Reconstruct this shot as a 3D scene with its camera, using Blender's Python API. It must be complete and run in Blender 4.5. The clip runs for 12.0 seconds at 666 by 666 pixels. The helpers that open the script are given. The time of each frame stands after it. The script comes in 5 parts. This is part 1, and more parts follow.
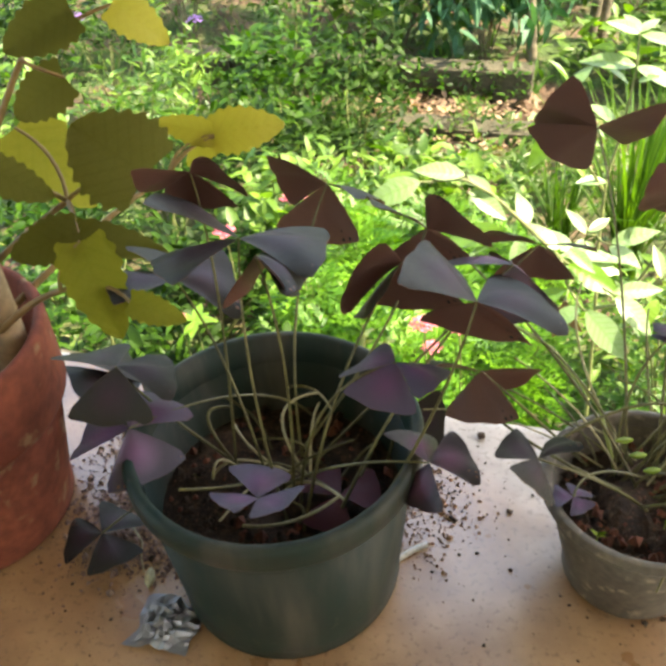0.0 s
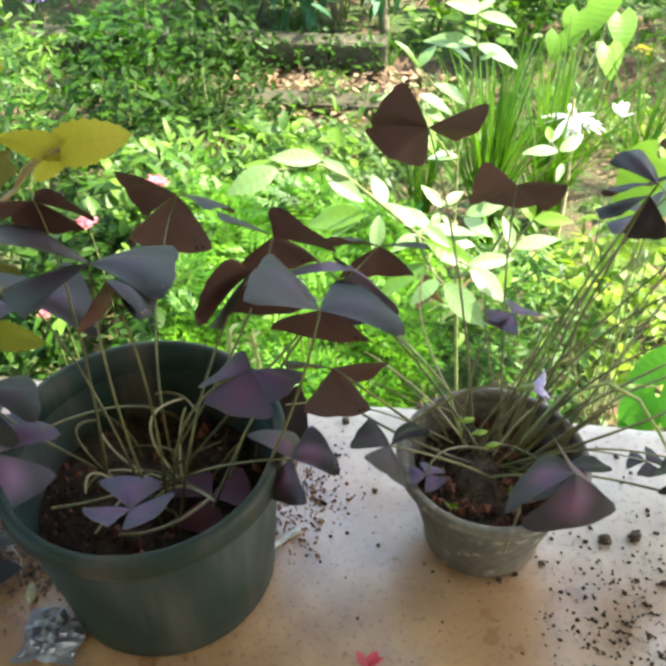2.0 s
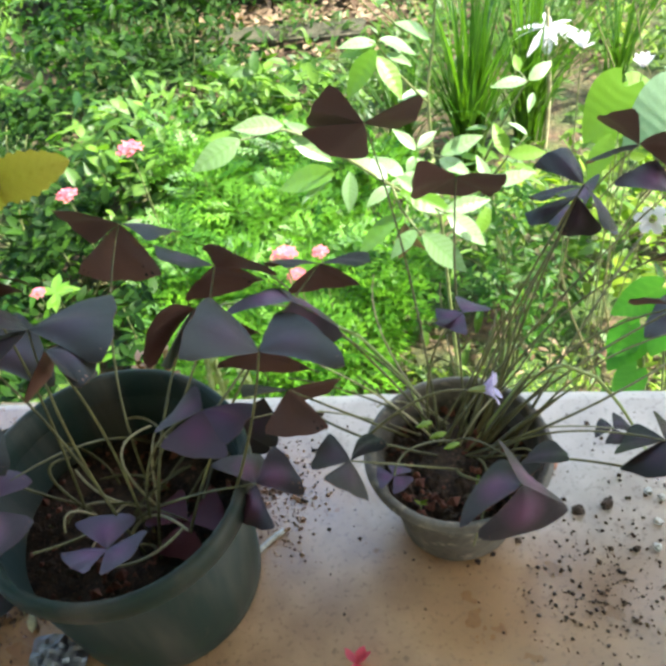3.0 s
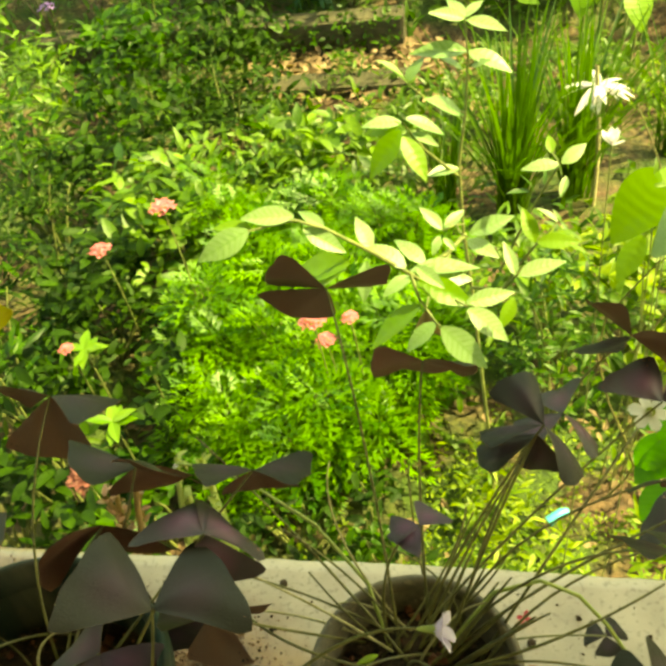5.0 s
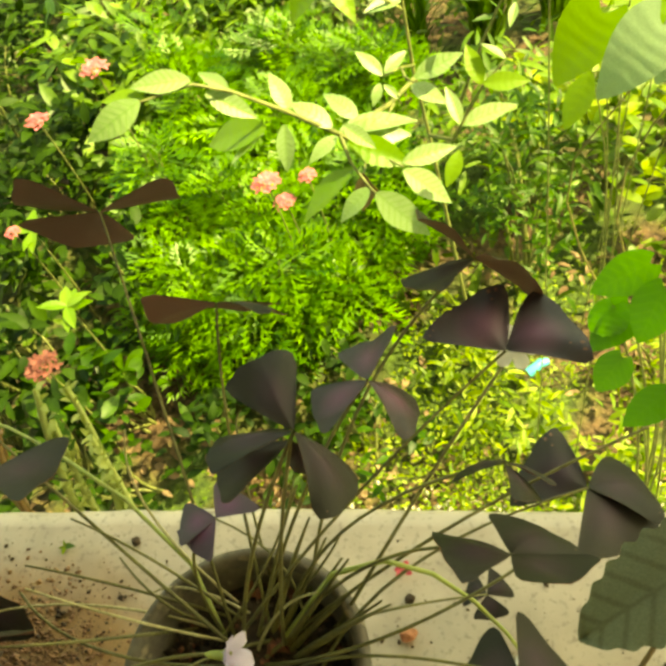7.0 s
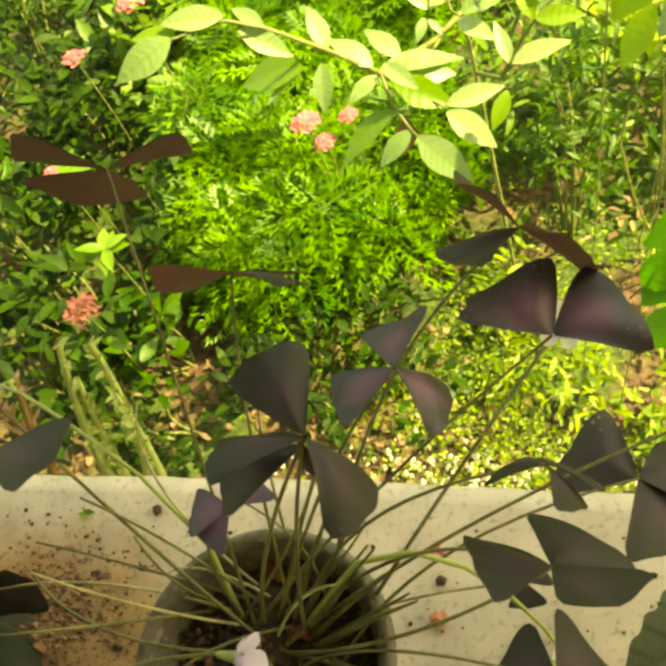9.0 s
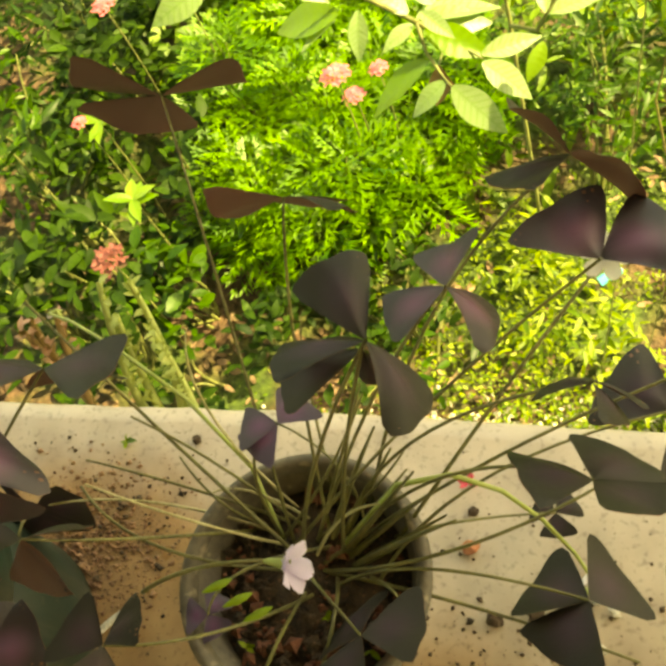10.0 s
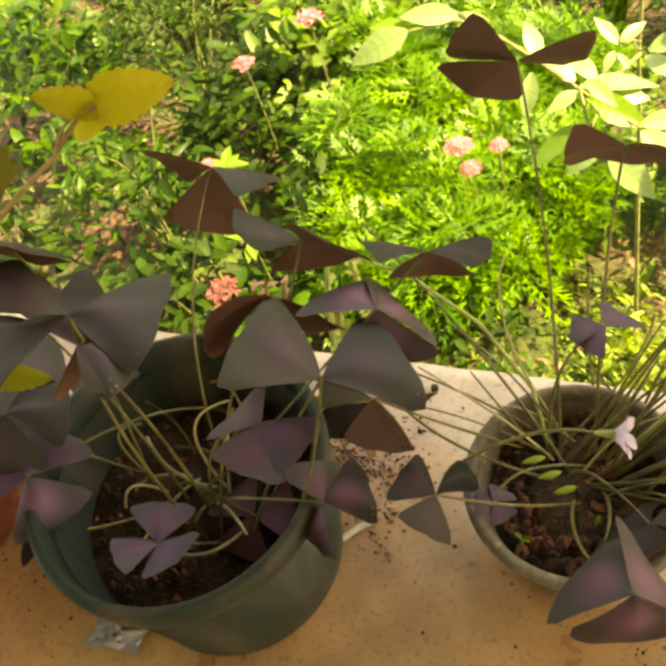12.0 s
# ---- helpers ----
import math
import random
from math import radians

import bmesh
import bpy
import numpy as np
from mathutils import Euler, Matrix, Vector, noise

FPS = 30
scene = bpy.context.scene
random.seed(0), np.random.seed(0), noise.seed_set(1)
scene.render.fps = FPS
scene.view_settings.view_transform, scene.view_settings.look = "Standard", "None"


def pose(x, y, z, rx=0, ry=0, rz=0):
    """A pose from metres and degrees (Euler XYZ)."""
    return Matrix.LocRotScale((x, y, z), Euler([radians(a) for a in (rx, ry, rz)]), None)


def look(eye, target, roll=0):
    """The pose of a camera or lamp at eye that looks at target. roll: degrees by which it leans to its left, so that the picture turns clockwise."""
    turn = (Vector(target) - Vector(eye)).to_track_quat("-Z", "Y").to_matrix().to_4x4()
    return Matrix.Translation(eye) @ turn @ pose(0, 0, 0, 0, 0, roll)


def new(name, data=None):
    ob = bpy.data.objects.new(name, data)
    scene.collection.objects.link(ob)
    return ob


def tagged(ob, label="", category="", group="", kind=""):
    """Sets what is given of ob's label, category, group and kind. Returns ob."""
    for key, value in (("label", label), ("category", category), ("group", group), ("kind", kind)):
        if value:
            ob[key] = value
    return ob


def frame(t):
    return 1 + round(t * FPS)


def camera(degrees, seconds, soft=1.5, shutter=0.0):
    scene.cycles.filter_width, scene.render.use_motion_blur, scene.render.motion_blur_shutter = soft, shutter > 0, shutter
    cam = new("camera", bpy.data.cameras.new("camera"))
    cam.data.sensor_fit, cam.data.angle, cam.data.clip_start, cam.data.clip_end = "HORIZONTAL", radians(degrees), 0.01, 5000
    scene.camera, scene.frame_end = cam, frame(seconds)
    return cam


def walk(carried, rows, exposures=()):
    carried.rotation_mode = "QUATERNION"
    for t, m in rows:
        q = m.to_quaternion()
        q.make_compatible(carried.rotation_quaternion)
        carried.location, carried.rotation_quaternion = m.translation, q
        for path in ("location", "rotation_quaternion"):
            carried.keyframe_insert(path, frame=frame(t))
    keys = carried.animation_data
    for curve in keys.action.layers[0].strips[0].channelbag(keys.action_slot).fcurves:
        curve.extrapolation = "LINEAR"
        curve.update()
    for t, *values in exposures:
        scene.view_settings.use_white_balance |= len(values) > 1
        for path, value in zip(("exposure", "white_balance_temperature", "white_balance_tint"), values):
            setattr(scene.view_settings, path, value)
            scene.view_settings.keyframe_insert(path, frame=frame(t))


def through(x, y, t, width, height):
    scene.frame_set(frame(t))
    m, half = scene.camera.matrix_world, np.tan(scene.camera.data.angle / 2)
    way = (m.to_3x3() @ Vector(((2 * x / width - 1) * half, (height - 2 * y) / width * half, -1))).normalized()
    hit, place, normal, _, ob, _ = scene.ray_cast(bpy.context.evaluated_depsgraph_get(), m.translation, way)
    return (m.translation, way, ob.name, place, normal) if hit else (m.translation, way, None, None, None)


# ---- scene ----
cam = camera(43.67, 12.0, 3.6)
PATH = [
    (0, (0.100, -0.685, 0.695), (-0.282, 0.402, -0.265), -4.3),
    (0.5, (0.080, -0.725, 0.685), (-0.253, 0.400, -0.250), -1.9),
    (1, (0.094, -0.716, 0.682), (-0.165, 0.436, -0.243), -0.6),
    (1.5, (0.101, -0.696, 0.699), (-0.109, 0.412, -0.290), 0.1),
    (2, (0.124, -0.691, 0.739), (-0.041, 0.410, -0.266), -1.6),
    (2.5, (0.152, -0.660, 0.778), (0.034, 0.337, -0.337), -4.3),
    (3, (0.174, -0.635, 0.799), (-0.003, 0.372, -0.300), -9.0),
    (3.2, (0.187, -0.616, 0.803), (-0.005, 0.406, -0.278), -9.1),
    (4.8, (0.256, -0.442, 0.833), (-0.007, 0.565, -0.247), -11.2),
    (5, (0.254, -0.461, 0.823), (-0.015, 0.575, -0.228), -10.4),
    (5.5, (0.272, -0.446, 0.820), (0.030, 0.587, -0.241), -10.8),
    (6, (0.307, -0.384, 0.783), (0.064, 0.601, -0.322), -14.9),
    (6.5, (0.360, -0.324, 0.753), (0.073, 0.565, -0.421), -18.4),
    (7, (0.382, -0.287, 0.722), (0.093, 0.529, -0.503), -18.6),
    (7.2, (0.381, -0.309, 0.709), (0.079, 0.518, -0.505), -18.5),
    (9, (0.382, -0.241, 0.689), (0.016, 0.475, -0.577), -24.2),
    (9.5, (0.380, -0.246, 0.682), (0.012, 0.416, -0.612), -26.0),
    (10, (0.369, -0.269, 0.694), (-0.031, 0.381, -0.597), -26.8),
    (10.5, (0.350, -0.307, 0.701), (-0.075, 0.343, -0.582), -25.1),
    (11, (0.330, -0.342, 0.704), (-0.114, 0.329, -0.562), -22.4),
    (11.5, (0.294, -0.396, 0.729), (-0.183, 0.313, -0.504), -21.5),
    (12, (0.208, -0.469, 0.758), (-0.266, 0.301, -0.438), -19.4),
]
EXPOSURES = [(0.0, 3.16, 7900, 9), (1.0, 3.22, 7600, 2), (3.2, 2.90, 6400, 0), (4.8, 2.62, 32000, -25), (7.0, 2.67, 32000, -18), (9.0, 2.72, 32000, -13), (10.5, 2.91, 30000, -1), (12.0, 3.08, 19000, 8)]
walk(cam, [(t, look(eye, target, roll)) for t, eye, target, roll in PATH], EXPOSURES)

# ---- light ----
SUN_TO = Vector((0.60, 0.10, 0.79)).normalized()      # towards the sun
world = bpy.data.worlds.new("sky")
scene.world = world
world.use_nodes = True
sky = world.node_tree.nodes.new("ShaderNodeTexSky")
sky.sky_type, sky.sun_disc = "NISHITA", False
sky.air_density, sky.dust_density, sky.ozone_density = 1.0, 2.0, 0.6
sky.sun_elevation = math.asin(SUN_TO.z)
sky.sun_rotation = math.atan2(SUN_TO.x, SUN_TO.y)
world.node_tree.links.new(sky.outputs[0], world.node_tree.nodes["Background"].inputs[0])
world.node_tree.nodes["Background"].inputs[1].default_value = 0.125
sun = new("sun", bpy.data.lights.new("sun", "SUN"))
sun.data.energy, sun.data.angle, sun.data.color = 2.6, radians(0.6), (1.0, 0.96, 0.86)
sun.matrix_world = look(SUN_TO * 20, (0, 0, 0))


# ---- materials ----
def shade(name, rough=0.6):
    m = bpy.data.materials.new(name)
    m.use_nodes = True
    nt = m.node_tree
    b = nt.nodes["Principled BSDF"]
    b.inputs["Roughness"].default_value = rough
    return m, nt, b


def noise_node(nt, scale, detail=4.0, coord="Object"):
    tc = nt.nodes.new("ShaderNodeTexCoord")
    n = nt.nodes.new("ShaderNodeTexNoise")
    n.inputs["Scale"].default_value, n.inputs["Detail"].default_value = scale, detail
    nt.links.new(tc.outputs[coord], n.inputs["Vector"])
    return n


def ramp(nt, source, stops):
    r = nt.nodes.new("ShaderNodeValToRGB")
    while len(r.color_ramp.elements) < len(stops):
        r.color_ramp.elements.new(0.5)
    for e, (p, c) in zip(r.color_ramp.elements, stops):
        e.position, e.color = p, (*c, 1)
    nt.links.new(source, r.inputs[0])
    return r


def mix(nt, fac, a, b, kind="MIX"):
    m = nt.nodes.new("ShaderNodeMix")
    m.data_type, m.blend_type = "RGBA", kind
    for sock, v in ((m.inputs[0], fac), (m.inputs[6], a), (m.inputs[7], b)):
        if hasattr(v, "is_linked"):
            nt.links.new(v, sock)
        elif isinstance(v, tuple):
            sock.default_value = (*v, 1)
        else:
            sock.default_value = v
    return m.outputs[2]


def bump(nt, b, source, strength, distance):
    n = nt.nodes.new("ShaderNodeBump")
    n.inputs["Strength"].default_value, n.inputs["Distance"].default_value = strength, distance
    nt.links.new(source, n.inputs["Height"])
    nt.links.new(n.outputs[0], b.inputs["Normal"])


def surface(name, dark, light, scale, rough=0.7, relief=0.3, depth=0.002, fine=None, speck=None, gloss=0.5):
    """Two scales of noise between two colours, with relief."""
    m, nt, b = shade(name, rough)
    b.inputs["Specular IOR Level"].default_value = gloss
    n1, n2 = noise_node(nt, scale), noise_node(nt, fine or scale * 9, 6.0)
    r1 = ramp(nt, n1.outputs[0], [(0.3, dark), (0.72, light)])
    r2 = ramp(nt, n2.outputs[0], [(0.3, (0.55, 0.55, 0.55)), (0.7, (1.15, 1.12, 1.1))])
    col = mix(nt, 0.75, r1.outputs[0], r2.outputs[0], "MULTIPLY")
    if speck:
        r3 = ramp(nt, noise_node(nt, scale * 4, 3.0).outputs[0], [(0.60, (0, 0, 0)), (0.70, (1, 1, 1))])
        col = mix(nt, r3.outputs[0], col, speck)
    nt.links.new(col, b.inputs["Base Color"])
    bump(nt, b, n2.outputs[0], relief, depth)
    return m


def herringbone(nt, count, slope):
    """A midrib along x and slanting side veins, 1 on a vein and 0 between."""
    co, sep = nt.nodes.new("ShaderNodeTexCoord"), nt.nodes.new("ShaderNodeSeparateXYZ")
    nt.links.new(co.outputs["Object"], sep.inputs[0])

    def calc(op, a, b=0.0):
        m = nt.nodes.new("ShaderNodeMath")
        m.operation = op
        for k, v in enumerate((a, b)):
            if isinstance(v, (int, float)):
                m.inputs[k].default_value = v
            else:
                nt.links.new(v, m.inputs[k])
        return m.outputs[0]

    off = calc("ABSOLUTE", sep.outputs["Y"])
    wave = calc("SINE", calc("SUBTRACT", calc("MULTIPLY", sep.outputs["X"], 2 * math.pi * count), calc("MULTIPLY", off, 2 * math.pi * count * slope)))
    ribs = ramp(nt, wave, [(0.45, (0, 0, 0)), (0.98, (1, 1, 1))])
    mid = ramp(nt, off, [(0.006, (1, 1, 1)), (0.022, (0, 0, 0))])
    return calc("MAXIMUM", ribs.outputs[0], mid.outputs[0])


def leaf_material(name, dark, light, rough=0.4, through=0.35, glow=None, island=True, gloss=0.5, blotch=None, veins=None):
    """A leaf: colour that differs from leaf to leaf, fine grain, light coming through. veins: side veins per leaf, their slope, their tint."""
    m, nt, b = shade(name, rough)
    b.inputs["Specular IOR Level"].default_value = gloss
    if island:
        src = nt.nodes.new("ShaderNodeNewGeometry").outputs["Random Per Island"]
    else:
        src = nt.nodes.new("ShaderNodeObjectInfo").outputs["Random"]
    r = ramp(nt, src, [(0.0, dark), (1.0, light)])
    n = noise_node(nt, 60.0, 3.0)
    r2 = ramp(nt, n.outputs[0], [(0.3, (0.72, 0.75, 0.7)), (0.75, (1.15, 1.12, 1.1))])
    col = mix(nt, 0.8, r.outputs[0], r2.outputs[0], "MULTIPLY")
    if blotch:
        # a lighter patch in the middle of each leaflet
        co = nt.nodes.new("ShaderNodeTexCoord")
        away = nt.nodes.new("ShaderNodeVectorMath")
        away.operation = "DISTANCE"
        away.inputs[1].default_value = (0.42, 0.0, 0.0)
        nt.links.new(co.outputs["Object"], away.inputs[0])
        spot = ramp(nt, away.outputs["Value"], [(0.05, (1, 1, 1)), (0.38, (0, 0, 0))])
        col = mix(nt, spot.outputs[0], col, blotch)
    if veins:
        col = mix(nt, herringbone(nt, veins[0], veins[1]), col, mix(nt, 1.0, col, veins[2], "MULTIPLY"))
    nt.links.new(col, b.inputs["Base Color"])
    bump(nt, b, n.outputs[0], 0.25, 0.002)
    t = nt.nodes.new("ShaderNodeBsdfTranslucent")
    if glow:
        t.inputs[0].default_value = (*glow, 1)
    else:
        nt.links.new(mix(nt, 1.0, col, (1.4, 1.6, 0.5), "MULTIPLY"), t.inputs[0])
    mx = nt.nodes.new("ShaderNodeMixShader")
    mx.inputs[0].default_value = through
    nt.links.new(b.outputs[0], mx.inputs[1])
    nt.links.new(t.outputs[0], mx.inputs[2])
    nt.links.new(mx.outputs[0], nt.nodes["Material Output"].inputs[0])
    return m


def ledge_material():
    """Old cement: pale and gritty by the edge, smooth red-brown where it is worn and stained."""
    m, nt, b = shade("old_cement", 0.55)
    big, mid, fine = noise_node(nt, 4.5, 5.0), noise_node(nt, 22.0, 6.0), noise_node(nt, 160.0, 4.0)
    pale = ramp(nt, mid.outputs[0], [(0.25, (0.38, 0.308, 0.248)), (0.68, (0.53, 0.440, 0.360))])
    brown = ramp(nt, mid.outputs[0], [(0.25, (0.26, 0.132, 0.058)), (0.70, (0.43, 0.245, 0.115))])
    tc = nt.nodes.new("ShaderNodeTexCoord")
    sep = nt.nodes.new("ShaderNodeSeparateXYZ")
    nt.links.new(tc.outputs["Object"], sep.inputs[0])
    add = nt.nodes.new("ShaderNodeMath")
    add.operation = "MULTIPLY_ADD"
    nt.links.new(sep.outputs["Y"], add.inputs[0])
    add.inputs[1].default_value = -3.5
    nt.links.new(big.outputs[0], add.inputs[2])
    side = nt.nodes.new("ShaderNodeMath")
    side.operation = "MULTIPLY_ADD"
    nt.links.new(sep.outputs["X"], side.inputs[0])
    side.inputs[1].default_value = -1.4
    nt.links.new(add.outputs[0], side.inputs[2])
    # ragged patch between the pots where the brown is slightly weaker
    patch = nt.nodes.new("ShaderNodeVectorMath")
    patch.operation = "DISTANCE"
    patch.inputs[1].default_value = (0.06, -0.30, 0.0)
    nt.links.new(tc.outputs["Object"], patch.inputs[0])
    ragged = nt.nodes.new("ShaderNodeMath")
    ragged.operation = "MULTIPLY_ADD"
    nt.links.new(big.outputs[0], ragged.inputs[0])
    ragged.inputs[1].default_value = 0.18
    nt.links.new(patch.outputs["Value"], ragged.inputs[2])
    paler = ramp(nt, ragged.outputs[0], [(0.13, (0.85, 0.85, 0.85)), (0.24, (1, 1, 1))])
    where = ramp(nt, side.outputs[0], [(0.74, (0, 0, 0)), (1.12, (1, 1, 1))])
    where = ramp(nt, mix(nt, 1.0, where.outputs[0], paler.outputs[0], "MULTIPLY"), [(0.0, (0, 0, 0)), (1.0, (1, 1, 1))])
    col = mix(nt, where.outputs[0], pale.outputs[0], brown.outputs[0])
    # darker grey-brown patch at the right front, with a ragged rim
    right_front = nt.nodes.new("ShaderNodeVectorMath")
    right_front.operation = "DISTANCE"
    right_front.inputs[1].default_value = (0.41, -0.33, 0.0)
    nt.links.new(tc.outputs["Object"], right_front.inputs[0])
    mottled = nt.nodes.new("ShaderNodeMath")
    mottled.operation = "MULTIPLY_ADD"
    nt.links.new(big.outputs[0], mottled.inputs[0])
    mottled.inputs[1].default_value = 0.16
    nt.links.new(right_front.outputs["Value"], mottled.inputs[2])
    darkened = ramp(nt, mottled.outputs[0], [(0.14, (1, 1, 1)), (0.29, (0, 0, 0))])
    col = mix(nt, darkened.outputs[0], col, mix(nt, 0.5, (0.15, 0.115, 0.085), brown.outputs[0], "MIX"))
    grit = ramp(nt, fine.outputs[0], [(0.28, (0.45, 0.42, 0.4)), (0.45, (1, 1, 1))])
    col = mix(nt, 0.7, col, grit.outputs[0], "MULTIPLY")
    nt.links.new(col, b.inputs["Base Color"])
    gloss = ramp(nt, where.outputs[0], [(0.0, (0.50, 0.50, 0.50)), (1.0, (0.24, 0.24, 0.24))])
    nt.links.new(mix(nt, 0.25, gloss.outputs[0], mid.outputs[0]), b.inputs["Roughness"])
    b.inputs["Specular IOR Level"].default_value = 0.7
    nt.links.new(where.outputs[0], b.inputs["Coat Weight"])
    b.inputs["Coat Roughness"].default_value = 0.26
    b.inputs["Coat IOR"].default_value = 1.8
    bump(nt, b, mid.outputs[0], 0.08, 0.002)
    return m


def streaked_plastic():
    """Dark green plastic with dusty streaks running down it."""
    m, nt, b = shade("green_plastic", 0.45)
    b.inputs["Specular IOR Level"].default_value = 0.15
    tc, mp = nt.nodes.new("ShaderNodeTexCoord"), nt.nodes.new("ShaderNodeMapping")
    mp.inputs["Scale"].default_value = (26.0, 26.0, 3.0)
    nt.links.new(tc.outputs["Object"], mp.inputs[0])
    n = nt.nodes.new("ShaderNodeTexNoise")
    n.inputs["Scale"].default_value, n.inputs["Detail"].default_value = 1.0, 4.0
    nt.links.new(mp.outputs[0], n.inputs["Vector"])
    r = ramp(nt, n.outputs[0], [(0.34, (0.010, 0.024, 0.019)), (0.54, (0.023, 0.030, 0.023)), (0.76, (0.064, 0.057, 0.045))])
    fine = noise_node(nt, 90.0, 4.0)
    dust = ramp(nt, fine.outputs[0], [(0.62, (0, 0, 0)), (0.80, (0.5, 0.5, 0.5))])
    nt.links.new(mix(nt, dust.outputs[0], r.outputs[0], (0.07, 0.055, 0.038)), b.inputs["Base Color"])
    bump(nt, b, fine.outputs[0], 0.12, 0.001)
    return m


def ground_material():
    """Bare garden soil with moss in patches."""
    m, nt, b = shade("garden_soil", 0.95)
    big, mid = noise_node(nt, 2.2, 4.0), noise_node(nt, 30.0, 6.0)
    soil = ramp(nt, mid.outputs[0], [(0.3, (0.030, 0.018, 0.010)), (0.72, (0.14, 0.082, 0.046))])
    moss = ramp(nt, mid.outputs[0], [(0.3, (0.014, 0.030, 0.006)), (0.72, (0.065, 0.11, 0.018))])
    where = ramp(nt, big.outputs[0], [(0.42, (0, 0, 0)), (0.58, (1, 1, 1))])
    nt.links.new(mix(nt, where.outputs[0], soil.outputs[0], moss.outputs[0]), b.inputs["Base Color"])
    bump(nt, b, mid.outputs[0], 0.8, 0.03)
    return m


LEDGE = ledge_material()
SOIL = ground_material()
PLASTER = surface("plaster", (0.70, 0.66, 0.58), (0.82, 0.79, 0.72), 3.0, 0.9)
GREEN_PLASTIC = streaked_plastic()
GREY_PLASTIC = surface("grey_plastic", (0.075, 0.058, 0.042), (0.16, 0.13, 0.095), 16.0, 0.62, 0.2, 0.001, speck=(0.26, 0.20, 0.14))
TERRACOTTA = surface("terracotta", (0.12, 0.026, 0.014), (0.23, 0.062, 0.034), 9.0, 0.85, 0.4, 0.002, speck=(0.21, 0.12, 0.065), gloss=0.3)
POT_SOIL = surface("potting_soil", (0.022, 0.014, 0.009), (0.11, 0.065, 0.04), 70.0, 1.0, 0.9, 0.008, speck=(0.17, 0.085, 0.055))
CRUMB = surface("soil_crumb", (0.022, 0.014, 0.010), (0.13, 0.08, 0.05), 40.0, 1.0)
WOOD = surface("weathered_wood", (0.22, 0.14, 0.07), (0.42, 0.31, 0.19), 12.0, 0.8)
STONE = surface("pale_stone", (0.42, 0.38, 0.32), (0.75, 0.72, 0.66), 40.0, 0.9)
WALL_STONE = surface("mossy_stone", (0.035, 0.036, 0.018), (0.10, 0.085, 0.050), 6.0, 0.95, 0.8, 0.02)
LITTER = leaf_material("dead_leaf", (0.10, 0.055, 0.028), (0.34, 0.23, 0.15), 0.8, 0.15)
DRY_LEAF = leaf_material("dried_leaf", (0.13, 0.080, 0.045), (0.22, 0.145, 0.085), 0.8, 0.1, None, False, 0.2)
BARK = surface("bark", (0.06, 0.05, 0.03), (0.24, 0.20, 0.13), 18.0, 0.9)
TWIG = surface("green_twig", (0.07, 0.09, 0.025), (0.22, 0.24, 0.08), 30.0, 0.6)
STALK = surface("pale_stalk", (0.070, 0.062, 0.018), (0.185, 0.165, 0.058), 30.0, 0.45)
WHITE_STALK = surface("straw_stalk", (0.30, 0.26, 0.13), (0.52, 0.47, 0.28), 30.0, 0.5)
OX_TOP = leaf_material("purple_leaf_top", (0.018, 0.018, 0.015), (0.034, 0.030, 0.026), 0.50, 0.08, (0.10, 0.02, 0.03), False, 0.20, (0.046, 0.028, 0.040))
OX_UNDER = leaf_material("purple_leaf_underside", (0.140, 0.066, 0.052), (0.220, 0.105, 0.082), 0.5, 0.34, (0.34, 0.12, 0.075), False, 0.4)
OX_YOUNG = leaf_material("violet_leaf_top", (0.036, 0.027, 0.046), (0.075, 0.052, 0.090), 0.5, 0.12, (0.3, 0.1, 0.25), False, 0.45, (0.12, 0.045, 0.11))
OX_PLUM = leaf_material("plum_leaf_top", (0.026, 0.020, 0.025), (0.044, 0.033, 0.042), 0.45, 0.1, (0.2, 0.06, 0.12), False, 0.40, (0.13, 0.050, 0.095))
OX_CRIMSON = leaf_material("crimson_leaf_top", (0.060, 0.012, 0.020), (0.095, 0.020, 0.032), 0.5, 0.12, (0.3, 0.04, 0.08), False, 0.3)
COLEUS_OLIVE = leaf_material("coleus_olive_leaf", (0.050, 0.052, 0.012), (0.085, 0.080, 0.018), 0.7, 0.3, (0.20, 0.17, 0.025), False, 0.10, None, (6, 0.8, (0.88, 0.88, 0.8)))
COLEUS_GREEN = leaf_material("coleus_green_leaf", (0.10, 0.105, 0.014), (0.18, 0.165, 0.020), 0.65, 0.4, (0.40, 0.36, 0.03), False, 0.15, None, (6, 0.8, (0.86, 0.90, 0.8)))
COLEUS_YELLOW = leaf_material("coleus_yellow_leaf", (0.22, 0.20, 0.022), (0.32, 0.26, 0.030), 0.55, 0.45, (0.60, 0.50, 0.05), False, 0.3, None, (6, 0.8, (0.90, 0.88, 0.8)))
GREY_LEAF = leaf_material("grey_green_leaf", (0.11, 0.12, 0.085), (0.15, 0.16, 0.12), 0.7, 0.1, (0.2, 0.22, 0.1), False, 0.2, None, (5, 0.8, (0.72, 0.72, 0.7)))
STALK_LIGHT = leaf_material("pale_green_stalk", (0.30, 0.34, 0.12), (0.40, 0.44, 0.17), 0.5, 0.2, None, False, 0.3)
RED_STALK = leaf_material("reddish_stalk", (0.20, 0.12, 0.05), (0.30, 0.20, 0.08), 0.5, 0.1, None, False, 0.3)
OX_YELLOW = leaf_material("yellow_leaf", (0.30, 0.24, 0.02), (0.50, 0.38, 0.03), 0.5, 0.5, (0.75, 0.6, 0.05), False)
FEATHER = leaf_material("feathery_leaf", (0.024, 0.105, 0.005), (0.165, 0.36, 0.018), 0.45, 0.36)
